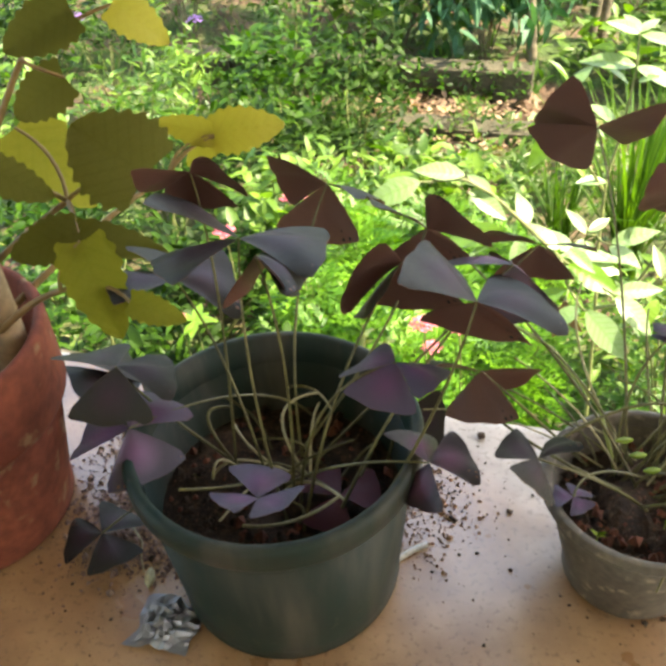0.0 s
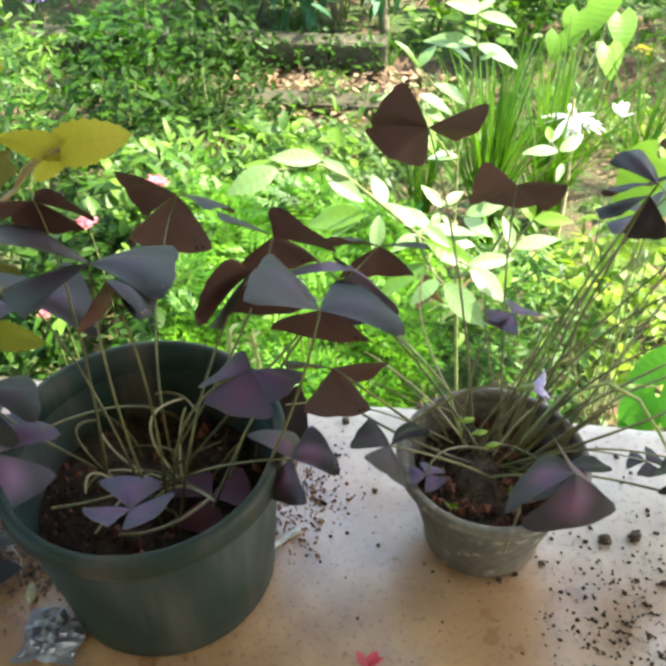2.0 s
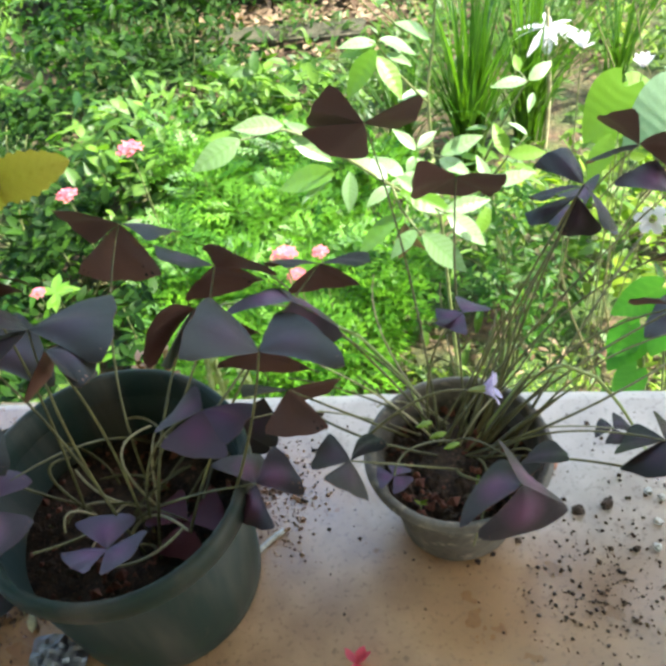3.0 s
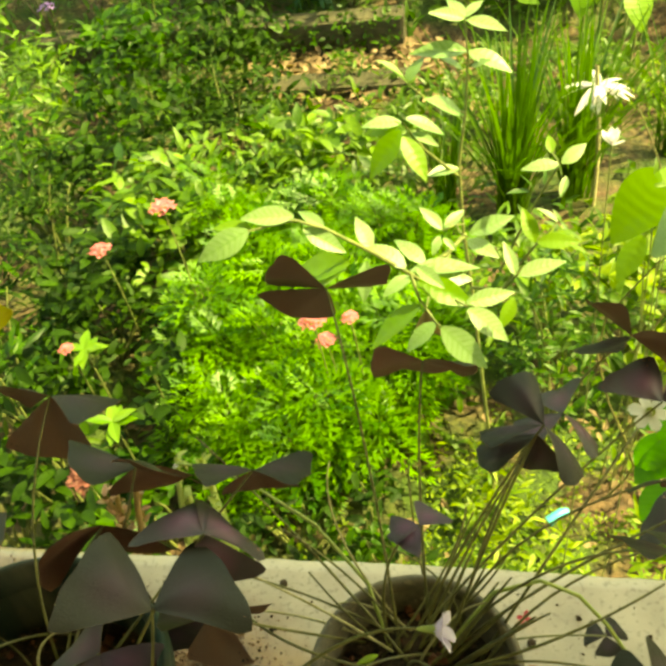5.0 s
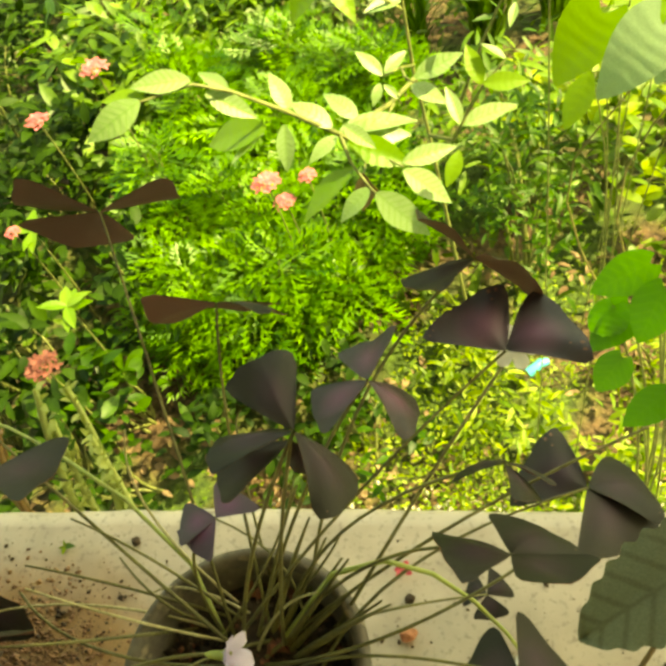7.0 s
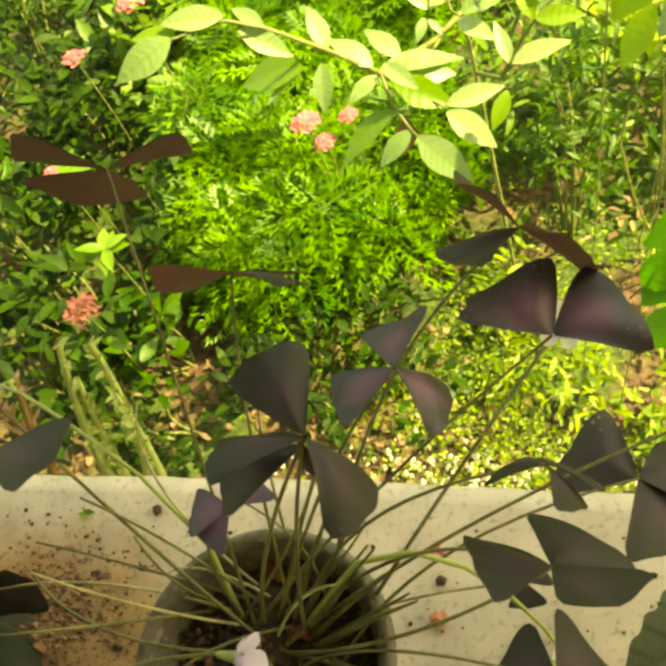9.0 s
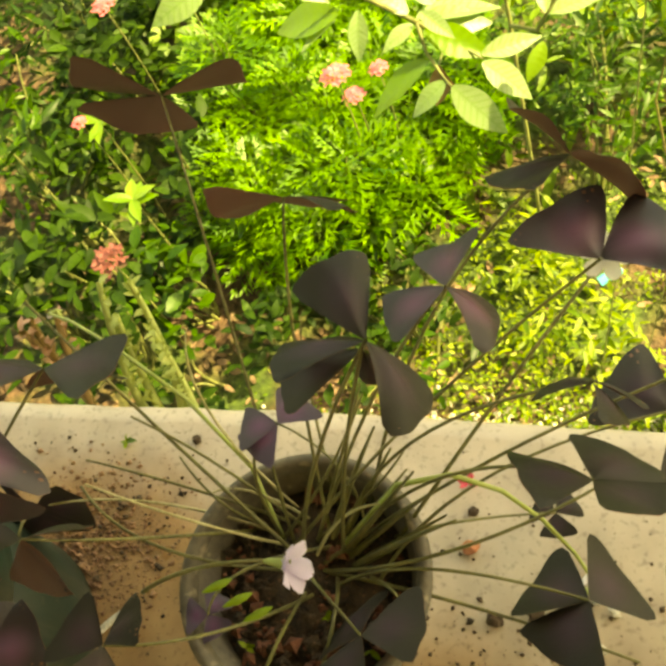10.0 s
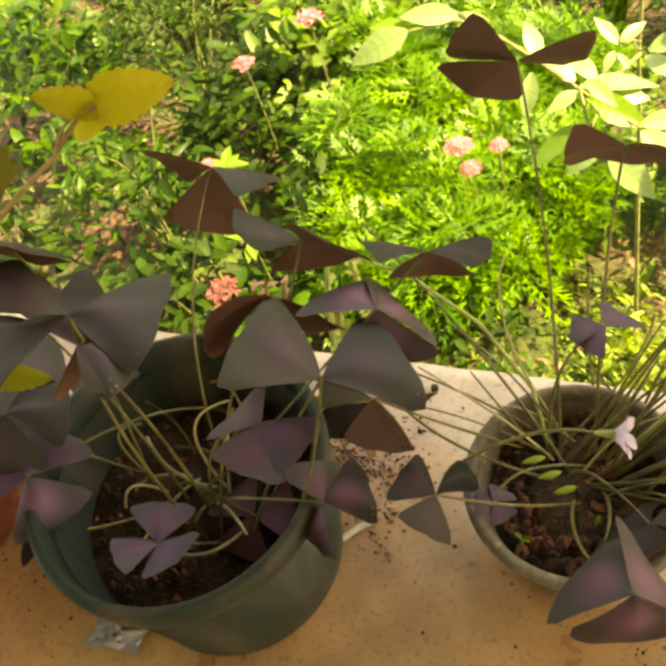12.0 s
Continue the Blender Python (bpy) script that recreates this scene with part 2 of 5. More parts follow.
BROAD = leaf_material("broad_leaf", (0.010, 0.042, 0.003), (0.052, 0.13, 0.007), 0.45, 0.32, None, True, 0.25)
# darker copy of BROAD: shade over the left beds, put into the leaf colour
SHADED = leaf_material("shaded_leaf", (0.006, 0.020, 0.003), (0.028, 0.068, 0.006), 0.55, 0.2, None, True, 0.12)
MOSS = leaf_material("yellow_green_cover", (0.06, 0.135, 0.006), (0.23, 0.31, 0.020), 0.55, 0.35)
FAR = leaf_material("far_leaf", (0.030, 0.088, 0.008), (0.14, 0.25, 0.024), 0.5, 0.36)
BLUEGREEN = leaf_material("bluish_leaf", (0.028, 0.095, 0.045), (0.08, 0.19, 0.095), 0.5, 0.3, None, True, 0.25)
PALE = leaf_material("glossy_pale_leaf", (0.165, 0.265, 0.115), (0.27, 0.37, 0.19), 0.36, 0.24, (0.22, 0.38, 0.07), False, 0.5, None, (9, 0.75, (0.74, 0.87, 0.60)))
LIME = leaf_material("lime_leaf", (0.09, 0.21, 0.015), (0.18, 0.31, 0.04), 0.38, 0.42, (0.27, 0.46, 0.04), False, 0.5, None, (7, 0.75, (1.10, 1.05, 1.08)))
HEART_LIME = leaf_material("heart_leaf", (0.10, 0.22, 0.015), (0.17, 0.31, 0.03), 0.42, 0.42, (0.27, 0.46, 0.03), False, 0.4)
HEART_PALE = leaf_material("bluish_heart_leaf", (0.20, 0.31, 0.19), (0.27, 0.38, 0.26), 0.42, 0.25, (0.22, 0.38, 0.10), False, 0.4)
FRESH = leaf_material("fresh_green_leaf", (0.035, 0.15, 0.010), (0.080, 0.24, 0.018), 0.40, 0.4, (0.12, 0.42, 0.02), False, 0.5, None, (6, 0.8, (1.35, 1.2, 1.3)))
BLADE = leaf_material("grass_blade", (0.022, 0.075, 0.005), (0.10, 0.18, 0.015), 0.45, 0.35)
STRAP = leaf_material("strap_leaf", (0.028, 0.080, 0.008), (0.095, 0.185, 0.018), 0.45, 0.4, None, False)
PINK = leaf_material("pink_petal", (0.50, 0.08, 0.13), (0.72, 0.24, 0.30), 0.6, 0.3, (0.8, 0.3, 0.34))
WHITE = leaf_material("white_petal", (0.70, 0.66, 0.72), (0.88, 0.84, 0.88), 0.6, 0.4, (0.9, 0.85, 0.9))
LILAC = leaf_material("lilac_petal", (0.44, 0.36, 0.58), (0.62, 0.54, 0.74), 0.6, 0.35, (0.6, 0.48, 0.75))
PURPLE_PETAL = leaf_material("purple_petal", (0.22, 0.11, 0.42), (0.38, 0.22, 0.58), 0.6, 0.3, (0.4, 0.2, 0.6))
PINK_BUD = leaf_material("dusty_pink_bud", (0.34, 0.17, 0.13), (0.52, 0.32, 0.25), 0.6, 0.2)
CERISE = leaf_material("cerise_petal", (0.55, 0.04, 0.09), (0.75, 0.10, 0.16), 0.6, 0.3, (0.8, 0.2, 0.25))
DUSKY = leaf_material("dusky_red_petal", (0.10, 0.022, 0.022), (0.19, 0.055, 0.048), 0.7, 0.15)
CHIP_DARK = surface("reddish_humus", (0.10, 0.036, 0.024), (0.27, 0.10, 0.065), 60.0, 0.95)
GRIT = surface("reddish_grit", (0.13, 0.060, 0.034), (0.38, 0.21, 0.125), 90.0, 0.95)
GREY_GRIT = surface("reddish_grey_grit", (0.10, 0.055, 0.045), (0.36, 0.24, 0.20), 120.0, 0.95)
CHIP = surface("brick_chip", (0.38, 0.13, 0.07), (0.55, 0.24, 0.14), 60.0, 0.9)
CYAN, cyan_nt, cyan_b = shade("cyan_plastic", 0.35)
cyan_b.inputs["Base Color"].default_value = (0.05, 0.42, 0.50, 1)
FOIL, foil_nt, foil_b = shade("silver_film", 0.40)
foil_b.inputs["Metallic"].default_value = 0.5
foil_b.inputs["Base Color"].default_value = (0.22, 0.22, 0.24, 1)

rng = np.random.default_rng(7)


# ---- builders ----
def part(name, bm, material, parent=None, label=""):
    me = bpy.data.meshes.new(name)
    if isinstance(bm, tuple):
        me.from_pydata(bm[0], [], bm[1])
        me.polygons.foreach_set("use_smooth", [True] * len(me.polygons))
    else:
        bm.to_mesh(me)
        bm.free()
    me.materials.append(material)
    o = new(name, me)
    o.parent = parent
    if label:
        tagged(o, label)
    return o


def thing(name, at, label, category, group="", kind=""):
    o = new(name)
    o.location = at
    return tagged(o, label, category, group, kind)


def box(x0, x1, y0, y1, z0, z1, bevel=0.0, cuts=0):
    bm = bmesh.new()
    bmesh.ops.create_cube(bm, size=1)
    bmesh.ops.scale(bm, vec=(x1 - x0, y1 - y0, z1 - z0), verts=bm.verts)
    bmesh.ops.translate(bm, vec=((x0 + x1) / 2, (y0 + y1) / 2, (z0 + z1) / 2), verts=bm.verts)
    if bevel:
        bmesh.ops.bevel(bm, geom=bm.edges[:], offset=bevel, segments=2, affect="EDGES")
    return bm


def lathe(profile, n=72, wobble=0.0):
    """A round wall turned from its profile of (radius, height)."""
    verts, faces = [], []
    for k, (r, z) in enumerate(profile):
        for i in range(n):
            a = 2 * math.pi * i / n
            q = r * (1 + wobble * math.sin(2 * a + 0.7))
            verts.append((q * math.cos(a), q * math.sin(a), z))
    for k in range(len(profile) - 1):
        for i in range(n):
            j = (i + 1) % n
            faces.append((k * n + i, k * n + j, (k + 1) * n + j, (k + 1) * n + i))
    return verts, faces


def tube(points, r0, r1, n=6):
    """A tapered round stalk along points."""
    pts = [Vector(p) for p in points]
    verts, faces = [], []
    side = Vector((1, 0, 0.01))
    for k, p in enumerate(pts):
        d = (pts[min(k + 1, len(pts) - 1)] - pts[max(k - 1, 0)]).normalized()
        side = (side - d * side.dot(d)).normalized()
        up = d.cross(side)
        r = r0 + (r1 - r0) * k / (len(pts) - 1)
        for i in range(n):
            a = 2 * math.pi * i / n
            verts.append(p + side * (r * math.cos(a)) + up * (r * math.sin(a)))
    for k in range(len(pts) - 1):
        for i in range(n):
            j = (i + 1) % n
            faces.append((k * n + i, k * n + j, (k + 1) * n + j, (k + 1) * n + i))
    return verts, faces


def joined(pieces):
    verts, faces = [], []
    for v, f in pieces:
        o = len(verts)
        verts.extend(v)
        faces.extend(tuple(i + o for i in q) for q in f)
    return verts, faces


def bow(a, b, lift=0.0, sway=(0, 0), n=8):
    """Points of a stalk from a to b that first rises, then leans over."""
    a, b = Vector(a), Vector(b)
    mid = (a + b) / 2 + Vector((sway[0], sway[1], lift))
    return [a * (1 - u) ** 2 + mid * 2 * u * (1 - u) + b * u * u for u in [i / n for i in range(n + 1)]]


def blade_template(length=1.0, width=0.4, fold=0.15, curl=0.25, rows=4, tip=1.0):
    """One pointed leaf along +x, folded at the midrib and curling down."""
    verts, faces = [], []
    for i in range(rows + 1):
        u = i / rows
        w = width * 0.5 * math.sin(math.pi * min(1.0, 0.04 + u * 0.96) ** (0.8 * tip)) ** 0.8
        z = -curl * u * u
        verts += [(u * length, -w, z + fold * w), (u * length, 0, z), (u * length, w, z + fold * w)]
    for i in range(rows):
        a, b = 3 * i, 3 * i + 3
        faces += [(a, b, b + 1, a + 1), (a + 1, b + 1, b + 2, a + 2)]
    return np.array(verts), faces


def feather_template(pairs=4):
    """A finely cut leaf: narrow pointed lobes in pairs along a rib, each with two side lobes, all joined to the rib."""
    verts, faces = [], []

    def lobe(k, d, length, w):
        """A pointed lobe that grows from vertex k. Returns its two shoulders."""
        p = np.array(verts[k])
        d = np.array(d, float) / np.linalg.norm(d)
        side = np.cross(d, (0, 0, 1.0))
        n = len(verts)
        verts.extend([p + d * length * 0.45 + side * w, p + d * length, p + d * length * 0.45 - side * w])
        faces.append((k, n, n + 1, n + 2))
        return n, n + 2

    for i in range(pairs + 2):
        u = i / (pairs + 1)
        verts.extend([np.array((0.82 * u, 0.012 * (1 - u), -0.22 * u * u)), np.array((0.82 * u, -0.012 * (1 - u), -0.22 * u * u))])
        if i:
            k = 2 * i
            faces.append((k - 2, k, k + 1, k - 1))
    for i in range(1, pairs + 1):
        u = i / (pairs + 1)
        reach = 0.40 * math.sin(math.pi * (0.22 + 0.62 * u)) + 0.08
        for sgn in (-1, 1):
            left, right = lobe(2 * i + (0 if sgn > 0 else 1), (0.95, sgn, 0.10), reach, 0.028)
            lobe(left, (1.0, sgn * 0.15, 0.1), reach * 0.55, 0.024)
            lobe(right, (0.35, sgn, 0.0), reach * 0.50, 0.024)
    tip = 2 * (pairs + 1)
    lobe(tip, (1, 0, -0.2), 0.28, 0.030)
    lobe(tip, (1, 0.5, -0.15), 0.20, 0.024)
    lobe(tip + 1, (1, -0.5, -0.15), 0.20, 0.024)
    return np.array(verts), faces


def spread(template, spots, heads, tilts, rolls, sizes):
    """Copies of a leaf template as one mesh: at spots, heading round z, tilted up, rolled and sized."""
    tv, tf = template
    n = len(spots)
    x, y, z = tv.T
    s = np.asarray(sizes)[:, None]
    cr, sr = np.cos(rolls)[:, None], np.sin(rolls)[:, None]
    y1, z1 = cr * y - sr * z, sr * y + cr * z
    ct, st = np.cos(tilts)[:, None], np.sin(tilts)[:, None]
    x2, z2 = ct * x - st * z1, st * x + ct * z1
    ch, sh = np.cos(heads)[:, None], np.sin(heads)[:, None]
    out = np.stack([(ch * x2 - sh * y1) * s, (sh * x2 + ch * y1) * s, z2 * s], -1) + np.asarray(spots)[:, None, :]
    k = len(tv)
    faces = [tuple(i + j * k for i in f) for j in range(n) for f in tf]
    return out.reshape(-1, 3).tolist(), faces


OVATE = blade_template(1.0, 0.46, 0.25, 0.22)
LANCE = blade_template(1.0, 0.26, 0.25, 0.30)
FERN = feather_template()


def bush(name, label, at, rx, ry, top, count, template, size, material, group="", tilt=0.35, stems=7, wood=TWIG, kind="", category="shrub"):
    """A low plant: thin stems from one root, and a crown of leaves in tufts with gaps between."""
    x0, y0 = at
    base = thing(name, (x0, y0, GROUND), label, category, group, kind)
    h = top - GROUND
    tufts = []
    for i in range(max(6, count // 14)):
        a, r = rng.uniform(0, 2 * math.pi), math.sqrt(rng.uniform(0, 1))
        tufts.append((rx * r * math.cos(a), ry * r * math.sin(a), h * (1 - 0.55 * r * r) * rng.uniform(0.45, 1.0)))
    tufts = np.array(tufts)
    pick = rng.integers(0, len(tufts), count)
    spots = tufts[pick] + rng.normal(0, 1, (count, 3)) * size * np.array((0.8, 0.8, 0.5))
    spots[:, 2] = np.maximum(spots[:, 2], 0.02)
    part("crown", spread(template, spots, rng.uniform(0, 2 * math.pi, count), rng.normal(tilt, 0.4, count),
                         rng.normal(0, 0.5, count), size * rng.uniform(0.6, 1.35, count)), material, base)
    pieces = []
    for i in range(stems):
        t = tufts[rng.integers(0, len(tufts))]
        pieces.append(tube(bow((rng.normal(0, 0.02), rng.normal(0, 0.02), -0.02), t, h * 0.2, rng.normal(0, 0.04, 2), 5), 0.008, 0.003, 5))
    part("trunk", joined(pieces), wood, base, "thin green stems")
    return base


# ---- structure: porch ledge, wall below, roof and room behind, garden ground ----
GROUND = -2.1


def ledge_mesh():
    """The cement ledge: a slab with a worn, uneven front edge."""
    bm = bmesh.new()
    xs = [-3.2 + i * 0.016 for i in range(401)]
    rows = []
    for x in xs:
        e = 0.004 * noise.noise((x * 3, 0, 0)) + 0.0025 * noise.noise((x * 25, 1, 0))
        rows.append([bm.verts.new(p) for p in ((x, -2.2, 0), (x, -0.6, 0), (x, -0.02 + e, 0), (x, -0.006 + e, -0.003), (x, e, -0.012), (x, e, -0.16), (x, -2.2, -0.16))])
    for a, b in zip(rows, rows[1:]):
        for i in range(6):
            f = bm.faces.new((a[i], b[i], b[i + 1], a[i + 1]))
            f.smooth = i in (2, 3)
    bmesh.ops.recalc_face_normals(bm, faces=bm.faces)
    return bm


tagged(part("ledge", ledge_mesh(), LEDGE), "worn cement ledge stained brown and strewn with soil", "ledge", kind="structure")
tagged(part("wall_north", box(-3.2, 3.2, -0.30, -0.03, GROUND - 0.3, -0.16), PLASTER), "plastered wall below the ledge", "wall", kind="structure")
tagged(part("wall_south", box(-3.2, 3.2, -2.35, -2.2, -0.2, 2.45), PLASTER), "plain plastered wall of the porch", "wall", kind="structure")
tagged(part("ceiling", box(-3.6, 4.6, -2.4, 0.95, 2.45, 2.55), PLASTER), "plain porch ceiling", "ceiling", kind="structure")


def ground_mesh():
    """One sheet of soil, uneven near the house and reaching far out."""
    bm = bmesh.new()
    xs = [-60, -30, -14, -8] + [-5 + 0.16 * i for i in range(69)] + [8, 14, 30, 60]
    ys = [-0.5 + 0.16 * i for i in range(60)] + [11, 14, 20, 35, 70]
    grid = []
    for y in ys:
        row = []
        for x in xs:
            z = GROUND + 0.05 * noise.noise((x * 0.9, y * 0.9, 0)) + 0.025 * noise.noise((x * 4, y * 4, 3))
            if y > 5.5:
                z += 0.10
            row.append(bm.verts.new((x, y, z)))
        grid.append(row)
    for a, b in zip(grid, grid[1:]):
        for i in range(len(xs) - 1):
            bm.faces.new((a[i], a[i + 1], b[i + 1], b[i])).smooth = True
    return bm


tagged(part("ground", ground_mesh(), SOIL), "brown garden soil with patches of moss", "ground", kind="structure")

# ---- pots on the ledge ----
POT_A, POT_B, POT_C = Vector((-0.115, -0.244, 0)), Vector((0.196, -0.171, 0)), Vector((-0.465, -0.26, 0))


def crumbs(name, label, spots, sizes, material):
    """Many small lumps of soil, each an uneven little stone, as one heap."""
    base = np.array([(1, 0, 0), (-1, 0, 0), (0, 1, 0), (0, -1, 0), (0, 0, 1), (0, 0, -0.6)]) * 0.5
    faces0 = [(0, 2, 4), (2, 1, 4), (1, 3, 4), (3, 0, 4), (2, 0, 5), (1, 2, 5), (3, 1, 5), (0, 3, 5)]
    verts, faces = [], []
    for p, s in zip(spots, sizes):
        o = len(verts)
        a = rng.uniform(0, 6.3)
        c, q = math.cos(a), math.sin(a)
        for v in base * rng.uniform(0.6, 1.3, (6, 3)) * s:
            verts.append((p[0] + c * v[0] - q * v[1], p[1] + q * v[0] + c * v[1], p[2] + v[2] + 0.25 * s))
        faces.extend(tuple(i + o for i in f) for f in faces0)
    o = part(name, (verts, faces), material)
    o.data.polygons.foreach_set("use_smooth", [False] * len(o.data.polygons))
    return tagged(o, label, "soil" if label else "", kind="stuff")


def plant_pot(at, r, rb, h, lip, wall, soil, material, label, soil_label, wobble=0.0):
    """A pot: tapered body with a foot, a rolled rim with thickness, and the soil inside."""
    p = thing("plant_pot", at, label, "plant pot")
    part("body", lathe([(0.001, 0.004), (rb * 0.9, 0.004), (rb * 0.94, 0.0), (rb, 0.006), (rb * 1.005, 0.02), (r - 0.008, h - lip), (r - 0.008 - wall, h - lip),
                        (rb * 0.98 - wall, 0.03), (0.001, 0.03)], 72, wobble), material, p)
    part("rim", lathe([(r - 0.009, h - lip - 0.004), (r - 0.002, h - lip), (r, h - lip + 0.004), (r, h - 0.006), (r - 0.002, h - 0.001), (r - 0.006, h),
                       (r - 0.010, h - 0.002), (r - 0.009 - wall, h - lip - 0.004)], 72, wobble), material, p)
    n = 40
    verts, faces = [(0, 0, soil + 0.012)], []
    rs = rb + (r - rb) * soil / h - wall - 0.004
    for k in range(1, 13):
        for i in range(n):
            a, q = 2 * math.pi * i / n, rs * k / 12
            verts.append((q * math.cos(a), q * math.sin(a), soil + 0.012 * (1 - (k / 12) ** 2) + 0.010 * noise.noise((q * math.cos(a) * 30, q * math.sin(a) * 30, r * 99)) * (1 if k < 12 else 0)))
    faces += [(0, 1 + i, 1 + (i + 1) % n) for i in range(n)]
    for k in range(11):
        for i in range(n):
            a, b = 1 + k * n, 1 + (k + 1) * n
            faces.append((a + i, b + i, b + (i + 1) % n, a + (i + 1) % n))
    part("soil", (verts, faces), POT_SOIL, p, soil_label)
    n = 560
    a, q = rng.uniform(0, 6.3, n), rs * 0.93 * np.sqrt(rng.uniform(0, 1, n))
    for name, m, k in (("soil_crumb", POT_SOIL, slice(0, 390)), ("humus_crumb", CHIP_DARK, slice(390, 560))):
        o = crumbs(name, "", np.c_[q * np.cos(a), q * np.sin(a), np.full(n, soil + 0.006)][k], rng.gamma(3.0, 0.0024, n).clip(0.002, 0.014)[k], m)
        o.parent = p
        tagged(o, "small lumps of soil and dead stalks", kind="stuff")
    return p


plant_pot(POT_A, 0.127, 0.105, 0.193, 0.026, 0.004, 0.105, GREEN_PLASTIC, "large dark green plastic plant pot with rolled rim", "dark damp potting soil")
plant_pot(POT_B, 0.091, 0.059, 0.125, 0.010, 0.003, 0.088, GREY_PLASTIC, "small dusty grey-brown plastic plant pot", "dark crumbly potting soil with reddish bits", 0.012)
plant_pot(POT_C, 0.130, 0.100, 0.235, 0.085, 0.010, 0.16, TERRACOTTA, "red terracotta plant pot with a deep collar", "dark potting soil")

# ---- oxalis plants ----
def leaflet_mesh(name, fold, curl, top, under, wave=0.0):
    """One triangular leaflet along +x with rounded lobes and a notched end: an upper and an under skin."""
    rows, cols = 7, 14
    verts, faces, slots = [], [], []
    for skin in (0, 1):
        for i in range(rows + 1):
            u = 0.02 + 0.98 * i / rows
            for j in range(cols + 1):
                q = 2 * j / cols - 1
                s = abs(q)
                # lobes: the bearing fills up towards the sides while the reach falls, which rounds the corners
                a = radians(45) * (0.45 * q + 0.55 * math.sin(q * math.pi / 2))
                reach = (0.82 + 0.24 * s ** 1.7) * (1 - 0.22 * s ** 9) + 0.012 * math.sin(9 * q + 30 * wave)
                x = u * reach * math.cos(a)
                y = u ** 0.90 * reach * math.sin(a)
                z = fold * abs(y) * (0.4 + 0.6 * u) - curl * x * x - 0.22 * curl * y * y + (0.012 + 0.03 * wave) * math.sin(6 * x + 5 * q) * u - 0.010 * skin * (1 - 0.7 * s)
                verts.append((x, y, z))
    k = (rows + 1) * (cols + 1)
    for skin in (0, 1):
        for i in range(rows):
            for j in range(cols):
                a = skin * k + i * (cols + 1) + j
                f = (a, a + cols + 1, a + cols + 2, a + 1)
                faces.append(f if not skin else f[::-1])
                slots.append(skin)
    me = bpy.data.meshes.new(name)
    me.from_pydata(verts, [], faces)
    me.materials.append(top)
    me.materials.append(under)
    me.polygons.foreach_set("material_index", slots)
    me.polygons.foreach_set("use_smooth", [True] * len(faces))
    return me


def leaflet_set(top, under):
    return [leaflet_mesh("leaflet", f, c, top, under, w) for f, c, w in ((0.06, 0.18, 0.3), (0.16, 0.14, 0.0), (-0.20, 0.18, 0.6), (-0.10, 0.24, 1.0))]


PURPLE, VIOLET, PLUM = leaflet_set(OX_TOP, OX_UNDER), leaflet_set(OX_YOUNG, OX_UNDER), leaflet_set(OX_PLUM, OX_UNDER)
CRIMSON = leaflet_set(OX_CRIMSON, OX_UNDER)


UP, OUT, TILT = Vector((0, 0, 1)), Vector((0.0, 1.0, 0.35)).normalized(), Vector((0.0, 0.78, 0.62)).normalized()
TUFT = {}


def oxalis_leaf(plant, at, size, facing, skins, *leaflets, material=STALK, lift=0.04, narrow=1.0):
    """A stalk with three leaflets. Each leaflet has its bearing, its rise and its roll out of the facing, in degrees."""
    at = Vector(at) - plant.location
    spread_x, spread_y, shift = TUFT[plant.name]
    root = Vector((rng.normal(0, spread_x) + 0.10 * at.x, rng.normal(shift, spread_y) + 0.08 * at.y, 0))
    stalk = part("stalk", tube(bow(root, at, lift, rng.normal(0, 0.024, 2), 12), 0.0015, 0.0009, 6), material, plant)
    for bearing, rise, roll in leaflets:
        a, e = radians(bearing), radians(rise)
        x = Vector((math.cos(a) * math.cos(e), math.sin(a) * math.cos(e), math.sin(e)))
        z = Matrix.Rotation(radians(roll), 3, x) @ (facing - x * facing.dot(x)).normalized()
        o = new("leaflet", skins[rng.integers(0, 4)])
        o.parent = stalk
        o.matrix_basis = Matrix.Translation(at) @ Matrix((x, z.cross(x), z)).transposed().to_4x4() @ Matrix.Scale(size * 1.04, 4) @ Matrix.Diagonal((1, narrow, 1, 1))
    return stalk


def petal_template(rows=8):
    """One broad petal along +x with a rounded, slightly notched end that bends outwards."""
    verts, faces = [], []
    for i in range(rows + 1):
        u = i / rows
        w = 0.06 + 0.36 * u ** 0.8 * math.sqrt(max(0.0, 1 - u ** 7))
        for q in (-1, -0.5, 0, 0.5, 1):
            verts.append((u * (0.94 + 0.06 * abs(q) ** 0.7) if i == rows else u, q * w, 0.22 * w * q * q - 0.42 * u ** 2.4))
    for i in range(rows):
        for j in range(4):
            k = 5 * i + j
            faces.append((k, k + 5, k + 6, k + 1))
    return np.array(verts), faces


